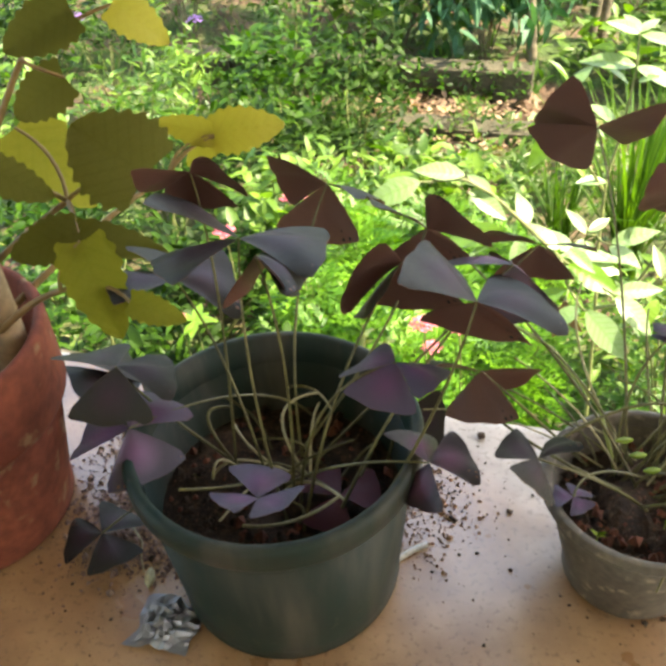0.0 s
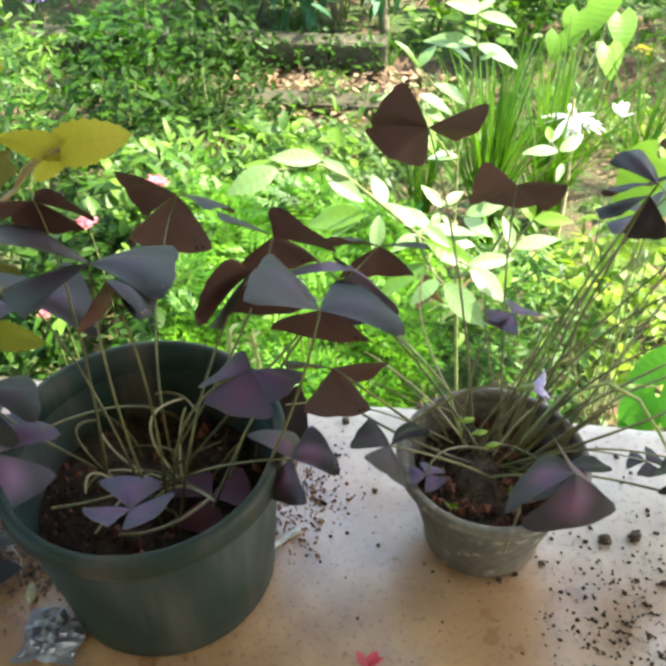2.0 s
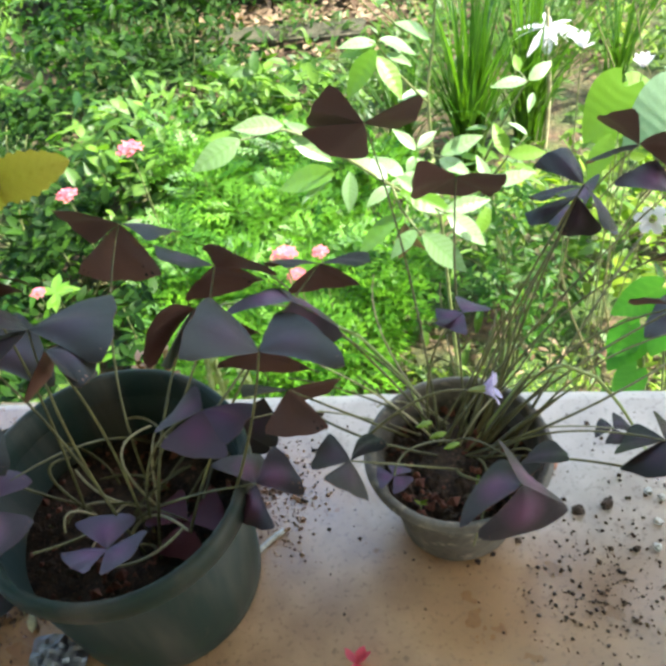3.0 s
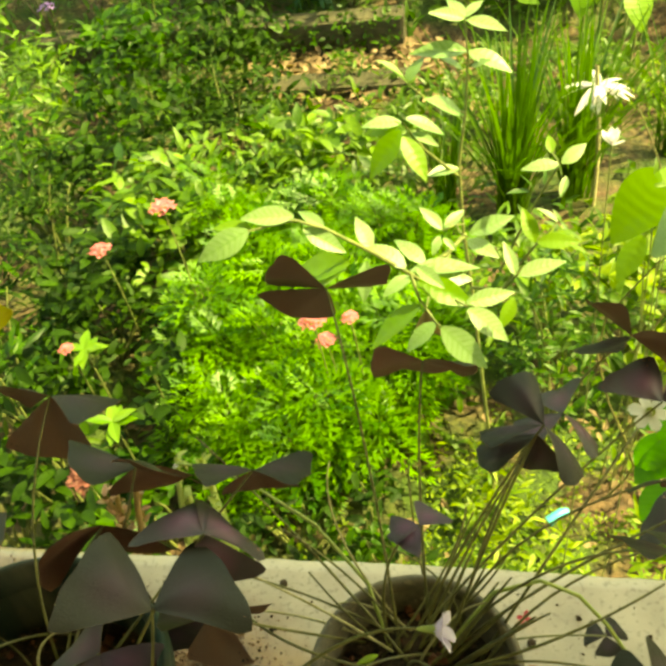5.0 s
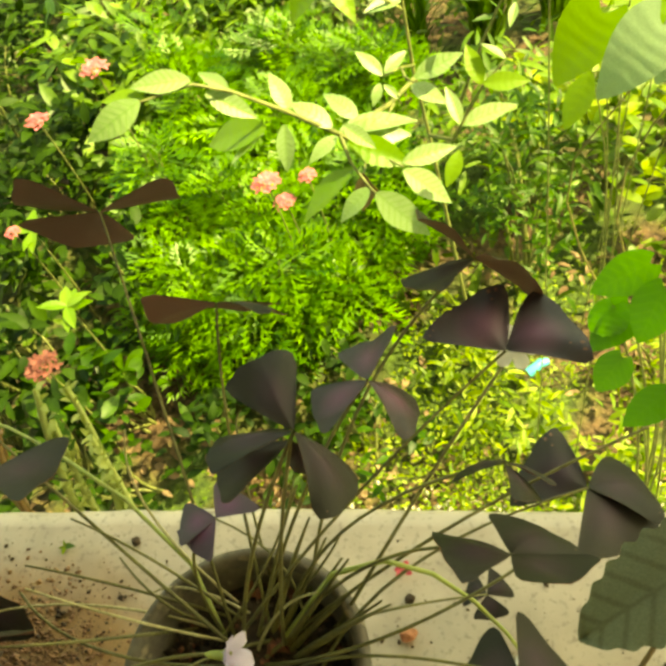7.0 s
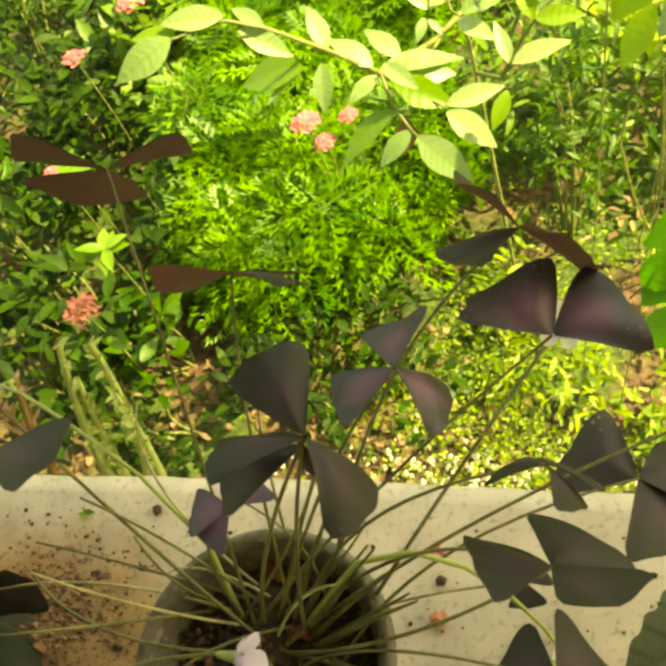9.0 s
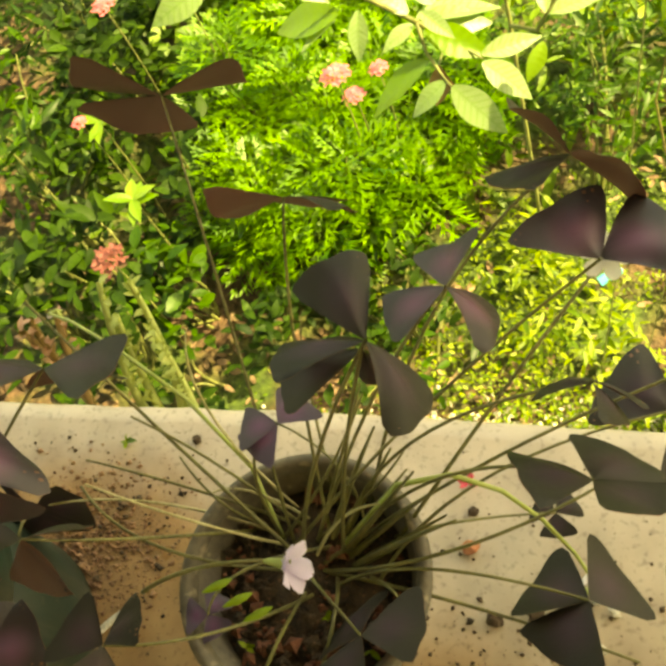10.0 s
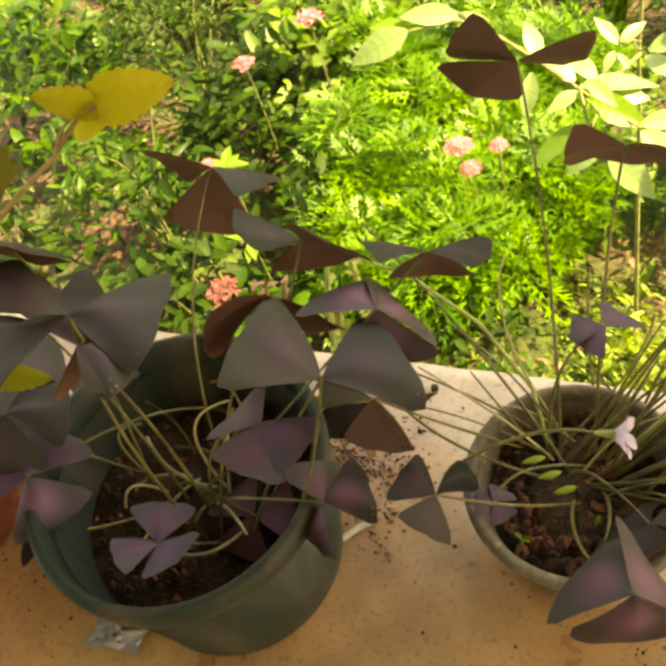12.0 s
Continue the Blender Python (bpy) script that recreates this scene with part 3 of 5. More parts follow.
def flower(plant, at, size, material, petals=5, root=None, cup=0.5, turn=(0.0, 0.0)):
    """A small funnel flower of separate petals with a green throat, on a thin stalk. turn: lean from upright and its bearing, in degrees."""
    at = Vector(at) - plant.location
    way = Matrix.Translation(at) @ Matrix.Rotation(radians(turn[1]), 4, "Z") @ Matrix.Rotation(radians(turn[0]), 4, "Y")
    o = part("flower", spread(petal_template(), np.tile((0, 0, 0), (petals, 1)), np.arange(petals) * 2 * math.pi / petals + 0.3,
                              np.full(petals, cup), rng.normal(0, 0.2, petals), size * rng.uniform(0.9, 1.1, petals)), material, plant, "pale flower")
    o.matrix_basis = way
    throat = part("throat", lathe([(0.0008, -0.010), (0.0022, -0.006), (0.0030, 0.002), (0.0042, 0.007)], 10), STALK_LIGHT, o, "yellow-green throat")
    if root is not None:
        part("flower_stalk", tube(bow(root, at - way.to_3x3() @ Vector((0, 0, 0.010)), 0.05, (0.01, 0.0), 10), 0.0016, 0.0011), STALK, plant)
    return o


big = thing("oxalis_plant", POT_A + Vector((0, 0, 0.11)), "purple oxalis with large triangular leaves in the green pot", "plant", "oxalis plants")
TUFT[big.name] = (0.03, 0.03, 0.0)
oxalis_leaf(big, (-0.127, -0.228, 0.368), 0.074, UP, PURPLE, (165, 33, 39), (16, 6, -14), (-146, 6, 22))
oxalis_leaf(big, (-0.103, -0.255, 0.375), 0.044, UP, PURPLE, (2, -12, -15), (-26, -22, -54), (168, -62, 0))
oxalis_leaf(big, (-0.014, -0.107, 0.315), 0.058, OUT, PURPLE, (-157, 42, -38), (-16, 38, -2), (100, -60, -17))
oxalis_leaf(big, (0.047, -0.237, 0.346), 0.064, UP, PURPLE, (163, 41, 19), (41, -4, -3), (93, -51, 5))
oxalis_leaf(big, (-0.023, -0.160, 0.316), 0.062, OUT, PURPLE, (-135, 15, 17), (-116, -16, -28), (54, -62, 0))
oxalis_leaf(big, (-0.129, -0.018, 0.294), 0.064, OUT, PURPLE, (165, 6, -9), (0, 1, 34), (-98, -62, 0))
oxalis_leaf(big, (-0.172, -0.200, 0.402), 0.046, OUT, PURPLE, (-5, 16, 12), (-157, -9, -28), (99, -62, 0))
oxalis_leaf(big, (-0.106, -0.307, 0.177), 0.040, UP, VIOLET, (104, 10, 14), (-148, 33, 30), (-27, 30, -9))
oxalis_leaf(big, (-0.009, -0.242, 0.284), 0.044, UP, VIOLET, (158, -18, 5), (-11, 6, -20), (-100, -20, 0))
oxalis_leaf(big, (0.021, -0.257, 0.198), 0.042, UP, PLUM, (33, 4, 5), (120, 10, 30), (-106, -30, 30))
oxalis_leaf(big, (0.064, -0.176, 0.337), 0.054, UP, PLUM, (147, -7, 20), (69, -38, 18), (-72, -62, 0))
oxalis_leaf(big, (-0.204, -0.200, 0.300), 0.062, UP, PURPLE, (114, -2, 30), (38, -8, 20), (-155, 20, 15))
oxalis_leaf(big, (0.078, -0.101, 0.307), 0.052, UP, PURPLE, (-171, 29, 41), (8, 6, -33), (99, -62, 0))
oxalis_leaf(big, (-0.300, -0.153, 0.120), 0.078, UP, PURPLE, (162, 22, 38), (-123, 29, 0), (19, -62, 0))
oxalis_leaf(big, (-0.030, -0.140, 0.120), 0.050, UP, PURPLE, (5, 3, 75), (172, -4, -70), (-80, -70, 0))
oxalis_leaf(big, (-0.250, -0.247, 0.235), 0.058, UP, PURPLE, (150, -5, 20), (30, -10, -10), (-80, -35, 0))
oxalis_leaf(big, (-0.225, -0.285, 0.205), 0.054, UP, VIOLET, (200, -10, 15), (80, 5, 0), (-40, -30, -10))
oxalis_leaf(big, (-0.300, -0.278, 0.030), 0.044, UP, PURPLE, (80, -4, 5), (200, 2, 0), (-40, -5, -8))
oxalis_leaf(big, (-0.055, -0.256, 0.135), 0.040, UP, CRIMSON, (150, 2, 10), (20, 4, -8), (-100, -8, 0))
# bare and bent stalks lying in the big pot
for k in range(7):
    a, b = rng.uniform(0, 2 * math.pi), rng.uniform(0.05, 0.085)
    part("stalk", tube(bow((rng.normal(0, 0.035), rng.normal(0, 0.035), 0.0), (b * math.cos(a), b * math.sin(a), rng.uniform(0.01, 0.075)), rng.uniform(-0.01, 0.05), rng.normal(0, 0.06, 2), 12), 0.0017, 0.0011),
         WHITE_STALK if k % 2 else STALK, big)

loops = np.random.default_rng(11)
for k in range(9):
    a, d = loops.uniform(0, 2 * math.pi), loops.uniform(0.9, 2.2)
    ends = [(q * math.cos(a + w), q * math.sin(a + w)) for q, w in ((loops.uniform(0.02, 0.06), 0.0), (loops.uniform(0.06, 0.095), d))]
    part("stalk", tube(bow((*ends[0], 0.0), (*ends[1], loops.uniform(0.0, 0.06)), loops.uniform(0.0, 0.045), loops.normal(0, 0.04, 2), 14), 0.0017, 0.0012), WHITE_STALK if k % 3 else STALK, big, "bare pale looping stalk")

small = thing("oxalis_plant", POT_B + Vector((0, 0, 0.09)), "purple oxalis on a tuft of thin stalks in the small pot", "plant", "oxalis plants")
TUFT[small.name] = (0.020, 0.015, 0.015)
oxalis_leaf(small, (0.385, -0.137, 0.275), 0.046, UP, PURPLE, (174, 29, 49), (57, -29, -9), (-30, 33, -47))
oxalis_leaf(small, (0.387, -0.031, 0.312), 0.048, UP, PLUM, (128, 16, 5), (30, 14, -10))
oxalis_leaf(small, (0.112, 0.091, 0.321), 0.066, OUT, PURPLE, (164, -43, -5), (180, 25, -10), (24, -6, 14))
oxalis_leaf(small, (0.202, 0.022, 0.300), 0.052, TILT, PURPLE, (-170, 2, 18), (6, -6, -6), (80, -52, 0))
oxalis_leaf(small, (0.291, -0.122, 0.396), 0.047, UP, PURPLE, (122, 22, 0), (-177, 4, 35), (-38, -26, -35), narrow=0.58)
oxalis_leaf(small, (0.287, -0.121, 0.385), 0.048, UP, PURPLE, (-155, -6, 22), (-60, -76, 40), narrow=0.55)
oxalis_leaf(small, (0.311, -0.057, 0.328), 0.043, UP, PLUM, (205, -10, 20), (95, -14, -25), (-18, -30, -30), narrow=0.72)
oxalis_leaf(small, (0.371, 0.031, 0.320), 0.050, OUT, PURPLE, (-157, 15, -24), (155, 44, -35), (-25, 13, -10))
oxalis_leaf(small, (0.383, -0.096, 0.303), 0.030, UP, PURPLE, (160, -28, 40), (22, -42, -40), (-44, 0, -60))
oxalis_leaf(small, (0.440, -0.049, 0.156), 0.055, UP, PURPLE, (150, 5, 0), (20, -15, -20), (-60, -5, -20))
oxalis_leaf(small, (0.388, -0.170, 0.130), 0.050, UP, PURPLE, (160, -23, 24), (-120, 5, 30), (45, -30, 10))
oxalis_leaf(small, (0.203, -0.104, 0.242), 0.028, UP, VIOLET, (190, 5, 20), (60, -10, 0), (-130, 10, 10))
oxalis_leaf(small, (0.102, -0.238, 0.203), 0.036, UP, PURPLE, (162, 13, 13), (52, 20, -39), (-83, 9, -44))
oxalis_leaf(small, (0.249, -0.209, 0.150), 0.050, UP, PURPLE, (142, -47, 1), (-109, 28, 47), (21, 15, -41))
oxalis_leaf(small, (0.236, -0.303, 0.267), 0.056, UP, PLUM, (152, -29, 3), (65, -38, 27), (-71, -62, 0))
oxalis_leaf(small, (0.048, -0.186, 0.237), 0.048, OUT, PURPLE, (-167, 15, -28), (38, -33, -6), (-64, -62, 0))
oxalis_leaf(small, (0.366, -0.091, 0.040), 0.022, UP, PURPLE, (280, 0, 0), (40, 4, 10), (160, -6, 0))
oxalis_leaf(small, (0.135, -0.205, 0.128), 0.019, UP, VIOLET, (190, 6, 0), (70, -4, 0), (-50, 0, 5))
bundle = [tube(bow((0.004 + 0.0022 * k, 0.020 - 0.0014 * k, -0.015), (0.050 + 0.010 * k, 0.095 - 0.010 * k, 0.080 - 0.014 * (k % 3)), 0.016 - 0.005 * (k % 3), (0.004 * (k % 2), 0), 10), 0.0040, 0.0008, 6) for k in range(7)]
part("stalk", joined(bundle), STALK, small, "thick olive bundle of stalk bases")
# the fan of stalks that have lost their leaves
for k in range(13):
    a = rng.uniform(-0.1, math.pi + 0.1)
    l = rng.uniform(0.07, 0.20)
    root = (rng.normal(0, 0.022), rng.normal(0.032, 0.012), 0)
    part("stalk", tube(bow(root, (root[0] + l * math.cos(a), root[1] + 0.6 * l * math.sin(a), rng.uniform(0.01, 0.14)), 0.03, rng.normal(0, 0.020, 2), 9), 0.0013, 0.0008),
         STALK if k % 3 else WHITE_STALK, small)
for k in range(2):
    a, l = rng.uniform(math.pi, 2 * math.pi), rng.uniform(0.06, 0.16)
    part("stalk", tube(bow((rng.normal(0, 0.02), 0.01, 0), (l * math.cos(a), 0.6 * l * math.sin(a), rng.uniform(0.0, 0.05)), 0.05, rng.normal(0, 0.02, 2), 9), 0.0016, 0.0009), STALK, small)
# long straight stalks that lean out to both sides
for to in ((-0.005, -0.02, 0.24), (0.48, -0.02, 0.19), (0.40, -0.10, 0.16), (0.03, -0.13, 0.16), (0.42, -0.20, 0.10)):
    part("stalk", tube(bow((0.0, 0.01, 0), Vector(to) - small.location, 0.03, rng.normal(0, 0.02, 2), 12), 0.0017, 0.0010), STALK, small)
arch = part("flower_stalk", tube([Vector(p) - small.location for p in ((0.215, -0.145, 0.095), (0.262, -0.110, 0.150), (0.300, -0.105, 0.165), (0.332, -0.109, 0.150), (0.358, -0.117, 0.115), (0.380, -0.130, 0.080), (0.395, -0.143, 0.050))], 0.0024, 0.0013), STALK_LIGHT, small, "long pale arching flower stalk")
for k in range(5):
    o = part("bud", lathe([(0.0004, -0.008), (0.0022, -0.004), (0.0028, 0.001), (0.0016, 0.006), (0.0004, 0.009)], 8), STALK_LIGHT if k % 2 else WHITE, arch)
    o.matrix_basis = Matrix.Translation(Vector((0.395 + 0.007 * math.cos(k * 1.3), -0.143 + 0.007 * math.sin(k * 1.3), 0.040)) - small.location) @ Matrix.Rotation(0.8, 4, (math.sin(k), math.cos(k), 0))
long = part("flower_stalk", tube([Vector(p) - small.location for p in ((0.175, -0.150, 0.092), (0.150, -0.100, 0.135), (0.100, -0.060, 0.165), (0.030, -0.020, 0.170), (-0.030, 0.012, 0.150), (-0.068, 0.029, 0.129))], 0.0020, 0.0013), STALK_LIGHT, small, "long pale flower stalk")
for k in range(3):
    o = part("bud", lathe([(0.0004, -0.007), (0.0020, -0.003), (0.0024, 0.001), (0.0014, 0.005), (0.0004, 0.007)], 8), STALK_LIGHT if k else WHITE, long)
    o.matrix_basis = Matrix.Translation(Vector((-0.070 + 0.005 * k, 0.030 + 0.004 * (k % 2), 0.124)) - small.location) @ Matrix.Rotation(0.7, 4, (math.sin(2 * k), math.cos(2 * k), 0))
flower(small, (0.213, -0.184, 0.230), 0.021, LILAC, 5, (-0.09, -0.03, 0.085), 1.18, (72, -6))
for k in range(3):
    b = Vector((0.165 + 0.012 * k, -0.195 - 0.006 * k, 0.195 - 0.008 * k)) - small.location
    part("bud", lathe([(0.0004, -0.010), (0.0022, -0.006), (0.0030, 0.0), (0.0020, 0.006), (0.0004, 0.010)], 8), MOSS, small).matrix_basis = Matrix.Translation(b) @ Matrix.Rotation(1.2, 4, (0.6, -0.8, 0))
flower(small, (0.394, 0.020, 0.235), 0.016, WHITE, 6, (0.05, 0.02, 0), 0.55, (25, -90))

def scalloped_leaf(plant, base, tip, width, facing, material, root):
    """One broad ovate leaf with a scalloped edge and puckered veins, from its base to its tip, on a stalk."""
    base, tip = Vector(base) - plant.location, Vector(tip) - plant.location
    stalk = part("stalk", tube(bow(root, base, 0.01, rng.normal(0, 0.01, 2), 8), 0.0022, 0.0014, 6), RED_STALK, plant)
    rows, cols = 44, 8
    verts, faces = [], []
    for i in range(rows + 1):
        u = i / rows
        half = 0.38 * width * (math.sin(math.pi * (0.10 + 0.90 * u) ** 0.72) ** 0.62 if u < 1 else 0.0) * (1 + 0.07 * math.sin(u * 7 * 2 * math.pi))
        for j in range(cols + 1):
            q = 2 * j / cols - 1
            y = q * half
            verts.append((u + 0.10 * q * q * (u - 0.6), y, 0.16 * abs(y) - 0.30 * u * u - 0.30 * y * y + 0.018 * math.sin(2 * math.pi * (u * 6 - 2.2 * abs(q))) * (1 - abs(q) * 0.5)))
    for i in range(rows):
        for j in range(cols):
            k = i * (cols + 1) + j
            faces.append((k, k + cols + 1, k + cols + 2, k + 1))
    o = part("leaf", (verts, faces), material, stalk)
    x = (tip - base)
    size = x.length
    x = x.normalized()
    z = Vector(facing)
    z = (z - x * z.dot(x)).normalized()
    o.matrix_basis = Matrix.Translation(base) @ Matrix((x, z.cross(x), z)).transposed().to_4x4() @ Matrix.Scale(size, 4)
    return stalk


coleus = thing("coleus_plant", POT_C + Vector((0, 0, 0.165)), "leggy coleus with scalloped olive and yellow leaves in the terracotta pot", "plant")
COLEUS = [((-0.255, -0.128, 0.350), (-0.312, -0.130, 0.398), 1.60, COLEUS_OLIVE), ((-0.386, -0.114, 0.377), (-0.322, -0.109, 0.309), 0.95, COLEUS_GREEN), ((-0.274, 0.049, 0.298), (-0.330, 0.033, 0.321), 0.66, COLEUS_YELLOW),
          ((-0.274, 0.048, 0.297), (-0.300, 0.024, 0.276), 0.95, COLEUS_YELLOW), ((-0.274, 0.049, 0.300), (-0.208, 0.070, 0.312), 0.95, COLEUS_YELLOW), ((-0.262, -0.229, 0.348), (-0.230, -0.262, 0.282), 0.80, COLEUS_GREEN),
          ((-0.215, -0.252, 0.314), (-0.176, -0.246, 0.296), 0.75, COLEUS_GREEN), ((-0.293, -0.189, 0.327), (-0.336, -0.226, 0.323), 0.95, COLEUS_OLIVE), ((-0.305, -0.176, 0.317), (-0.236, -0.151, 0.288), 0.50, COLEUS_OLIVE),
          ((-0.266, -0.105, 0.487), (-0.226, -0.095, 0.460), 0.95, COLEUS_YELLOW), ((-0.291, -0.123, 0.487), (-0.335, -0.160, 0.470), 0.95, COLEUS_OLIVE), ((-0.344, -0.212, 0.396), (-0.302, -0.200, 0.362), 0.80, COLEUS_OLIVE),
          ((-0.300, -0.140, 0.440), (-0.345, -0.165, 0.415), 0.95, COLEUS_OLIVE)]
STEMS = [Vector(p) - coleus.location for p in ((-0.325, -0.150, 0.330), (-0.335, -0.140, 0.455), (-0.315, 0.010, 0.270), (-0.290, -0.235, 0.300))]
for k, top in enumerate(STEMS):
    part("stem", tube(bow((0.02 * k - 0.03, 0.03 * (k % 2), 0), top, 0.04, (0.01, 0.0), 12), 0.0042, 0.0026, 8), RED_STALK, coleus)
for base, tip, width, m in COLEUS:
    near = min(STEMS, key=lambda p: (p - (Vector(base) - coleus.location)).length)
    scalloped_leaf(coleus, base, tip, width, (0.45 + rng.normal(0, 0.15), -0.55 + rng.normal(0, 0.15), 0.55), m, near)
grey = thing("broad_leaf_plant", Vector((0.470, -0.150, 0.0)), "single grey-green puckered leaf on a thin stalk", "plant")
scalloped_leaf(grey, (0.472, -0.160, 0.345), (0.412, -0.190, 0.330), 0.90, (-0.2, -0.15, 1.0), GREY_LEAF, (0, 0, 0))
stake = thing("stake", POT_C + Vector((0.085, 0.035, 0.13)), "pale weathered wooden stake in the terracotta pot", "stake")
part("shaft", tube([(0, 0, 0), (0.004, 0.004, 0.10), (0.002, 0.006, 0.26)], 0.017, 0.015, 12), WOOD, stake)

for x, y, size in ((0.262, -0.200, 0.011), (0.246, -0.214, 0.009), (0.158, -0.222, 0.008), (0.212, -0.196, 0.006)):
    seedling = thing("seedling", (x, y, 0.092), "tiny green seedling in the soil of the small pot", "seedling", "seedlings in the small pot")
    part("stem", tube([(0, 0, -0.004), (0.001, 0, 0.005), (0.001, 0.001, 0.011)], 0.0009, 0.0006, 5), STALK_LIGHT, seedling)
    part("leaves", spread(OVATE, np.tile((0.001, 0.001, 0.011), (5, 1)), rng.uniform(0, 6.3, 5), rng.normal(0.6, 0.3, 5), rng.normal(0, 0.4, 5), size * rng.uniform(0.5, 1.1, 5)), MOSS, seedling)

# ---- litter on the ledge ----
heaps = []
for cx, cy, sx, sy, n in ((0.33, -0.27, 0.045, 0.030, 330), (0.35, -0.20, 0.05, 0.03, 140), (0.34, -0.16, 0.06, 0.05, 60), (-0.03, -0.13, 0.035, 0.03, 260), (-0.29, -0.19, 0.03, 0.05, 160), (0.02, -0.15, 0.05, 0.05, 70), (0.0, -0.06, 0.10, 0.02, 40),
                          (0.15, -0.20, 0.25, 0.09, 150), (-0.30, -0.30, 0.05, 0.05, 40), (0.45, -0.08, 0.12, 0.05, 60)):
    heaps.append(np.c_[rng.normal(cx, sx, n), rng.normal(cy, sy, n), np.zeros(n)])
heaps = np.concatenate(heaps)
heaps = heaps[heaps[:, 1] < -0.012]
crumbs("soil_crumbs", "dark crumbs of soil scattered over the ledge", heaps, rng.gamma(1.5, 0.0012, len(heaps)) + 0.0007, CRUMB)
n = 2200
crumbs("brown_grit", "reddish brown grit spilled between the pots", np.c_[rng.normal(-0.050, 0.040, n), rng.normal(-0.148, 0.034, n), np.zeros(n)], rng.gamma(2.0, 0.0011, n) + 0.0008, GRIT)

gravel = np.random.default_rng(5)
n = 2600
spots = np.c_[gravel.normal(-0.310, 0.034, n), gravel.normal(-0.190, 0.055, n), np.zeros(n)]
n = 700
spots = np.concatenate([spots, np.c_[gravel.normal(-0.262, 0.028, n), gravel.normal(-0.268, 0.018, n), np.zeros(n)]])
crumbs("purplish_grit", "reddish grey grit spilled beside the terracotta pot", spots, gravel.gamma(2.2, 0.0010, len(spots)) + 0.0009, GREY_GRIT)


def lump(name, label, category, at, size, material, group=""):
    bm = bmesh.new()
    bmesh.ops.create_icosphere(bm, subdivisions=2, radius=0.5)
    k = rng.uniform(0, 50)
    for v in bm.verts:
        v.co *= 1 + 0.5 * noise.noise(v.co * 3 + Vector((k, 0, 0)))
    low = min(v.co.z for v in bm.verts) * 0.7
    bmesh.ops.scale(bm, vec=(size, size * 0.8, size * 0.7), verts=bm.verts)
    bmesh.ops.translate(bm, vec=(0, 0, -low * size), verts=bm.verts)
    o = part(name, bm, material)
    o.location, o.rotation_euler.z = at, rng.uniform(0, 6)
    return tagged(o, label, category, group)


for x, y, s in ((0.322, -0.170, 0.014), (0.353, -0.162, 0.014), (0.374, -0.214, 0.009), (0.038, -0.036, 0.010), (0.30, -0.085, 0.010), (0.23, -0.22, 0.006), (0.027, -0.155, 0.006), (0.214, -0.228, 0.006)):
    lump("soil_clod", "dark round clod of soil on the ledge", "soil clod", (x, y, 0), s, CRUMB, "soil clods on the ledge")
for x, y in ((0.398, -0.147), (0.411, -0.155), (0.401, -0.183), (0.395, -0.212)):
    lump("pebble", "small white pebble on the ledge", "pebble", (x, y, 0), 0.010, STONE, "white pebbles on the ledge")
lump("brick_chip", "flat orange-red chip of brick on the ledge", "brick chip", (0.299, -0.116, 0), 0.015, CHIP)

stick = part("stick", tube([(-0.012, -0.012, 0.003), (0, 0.001, 0.0035), (0.012, 0.012, 0.003)], 0.0034, 0.0030, 8), STONE)
stick.location = (-0.003, -0.205, 0)
tagged(stick, "short white stick lying on the ledge", "stick")

husk = part("seed_husk", lathe([(0.0004, -0.012), (0.0042, -0.006), (0.0052, 0.0), (0.0038, 0.007), (0.0004, 0.012)], 10), WHITE_STALK)
husk.matrix_basis = Matrix.Translation((-0.243, -0.299, 0.0052)) @ Matrix.Rotation(1.9, 4, "Z") @ Matrix.Rotation(math.pi / 2, 4, "Y")
tagged(husk, "small dry straw-coloured seed husk on the ledge", "seed husk")
strand = part("dry_strand", tube([(-0.300, -0.232, 0.003), (-0.285, -0.250, 0.006), (-0.270, -0.262, 0.004), (-0.262, -0.280, 0.004), (-0.252, -0.294, 0.003)], 0.0010, 0.0007, 5), WHITE_STALK)
tagged(strand, "thin dry root strand lying on the ledge", "root strand")


def fallen_flower(at, size, label, n, material):
    o = part("fallen_flower", spread(blade_template(1.0, 0.6, 0.3, -0.2, 4, 1.3), np.tile((0, 0, 0.004), (n, 1)), rng.uniform(0, 6.3, n), rng.uniform(0.0, 0.6, n), rng.normal(0, 0.5, n), np.full(n, size)), material)
    o.location = at
    return tagged(o, label, "flower", "fallen flowers")


fallen_flower((0.094, -0.335, 0), 0.018, "crumpled pink fallen flower on the ledge", 7, CERISE)
fallen_flower((0.294, -0.061, 0), 0.009, "small cerise fallen flower on the ledge", 6, CERISE)
weed = part("weed", spread(OVATE, np.tile((0, 0, 0.003), (7, 1)), rng.uniform(0, 6.3, 7), rng.normal(0.5, 0.3, 7), rng.normal(0, 0.4, 7), rng.uniform(0.006, 0.013, 7)), MOSS)
weed.location = (-0.034, -0.042, 0)
tagged(weed, "tiny yellow-green seedling growing in the cement", "weed")


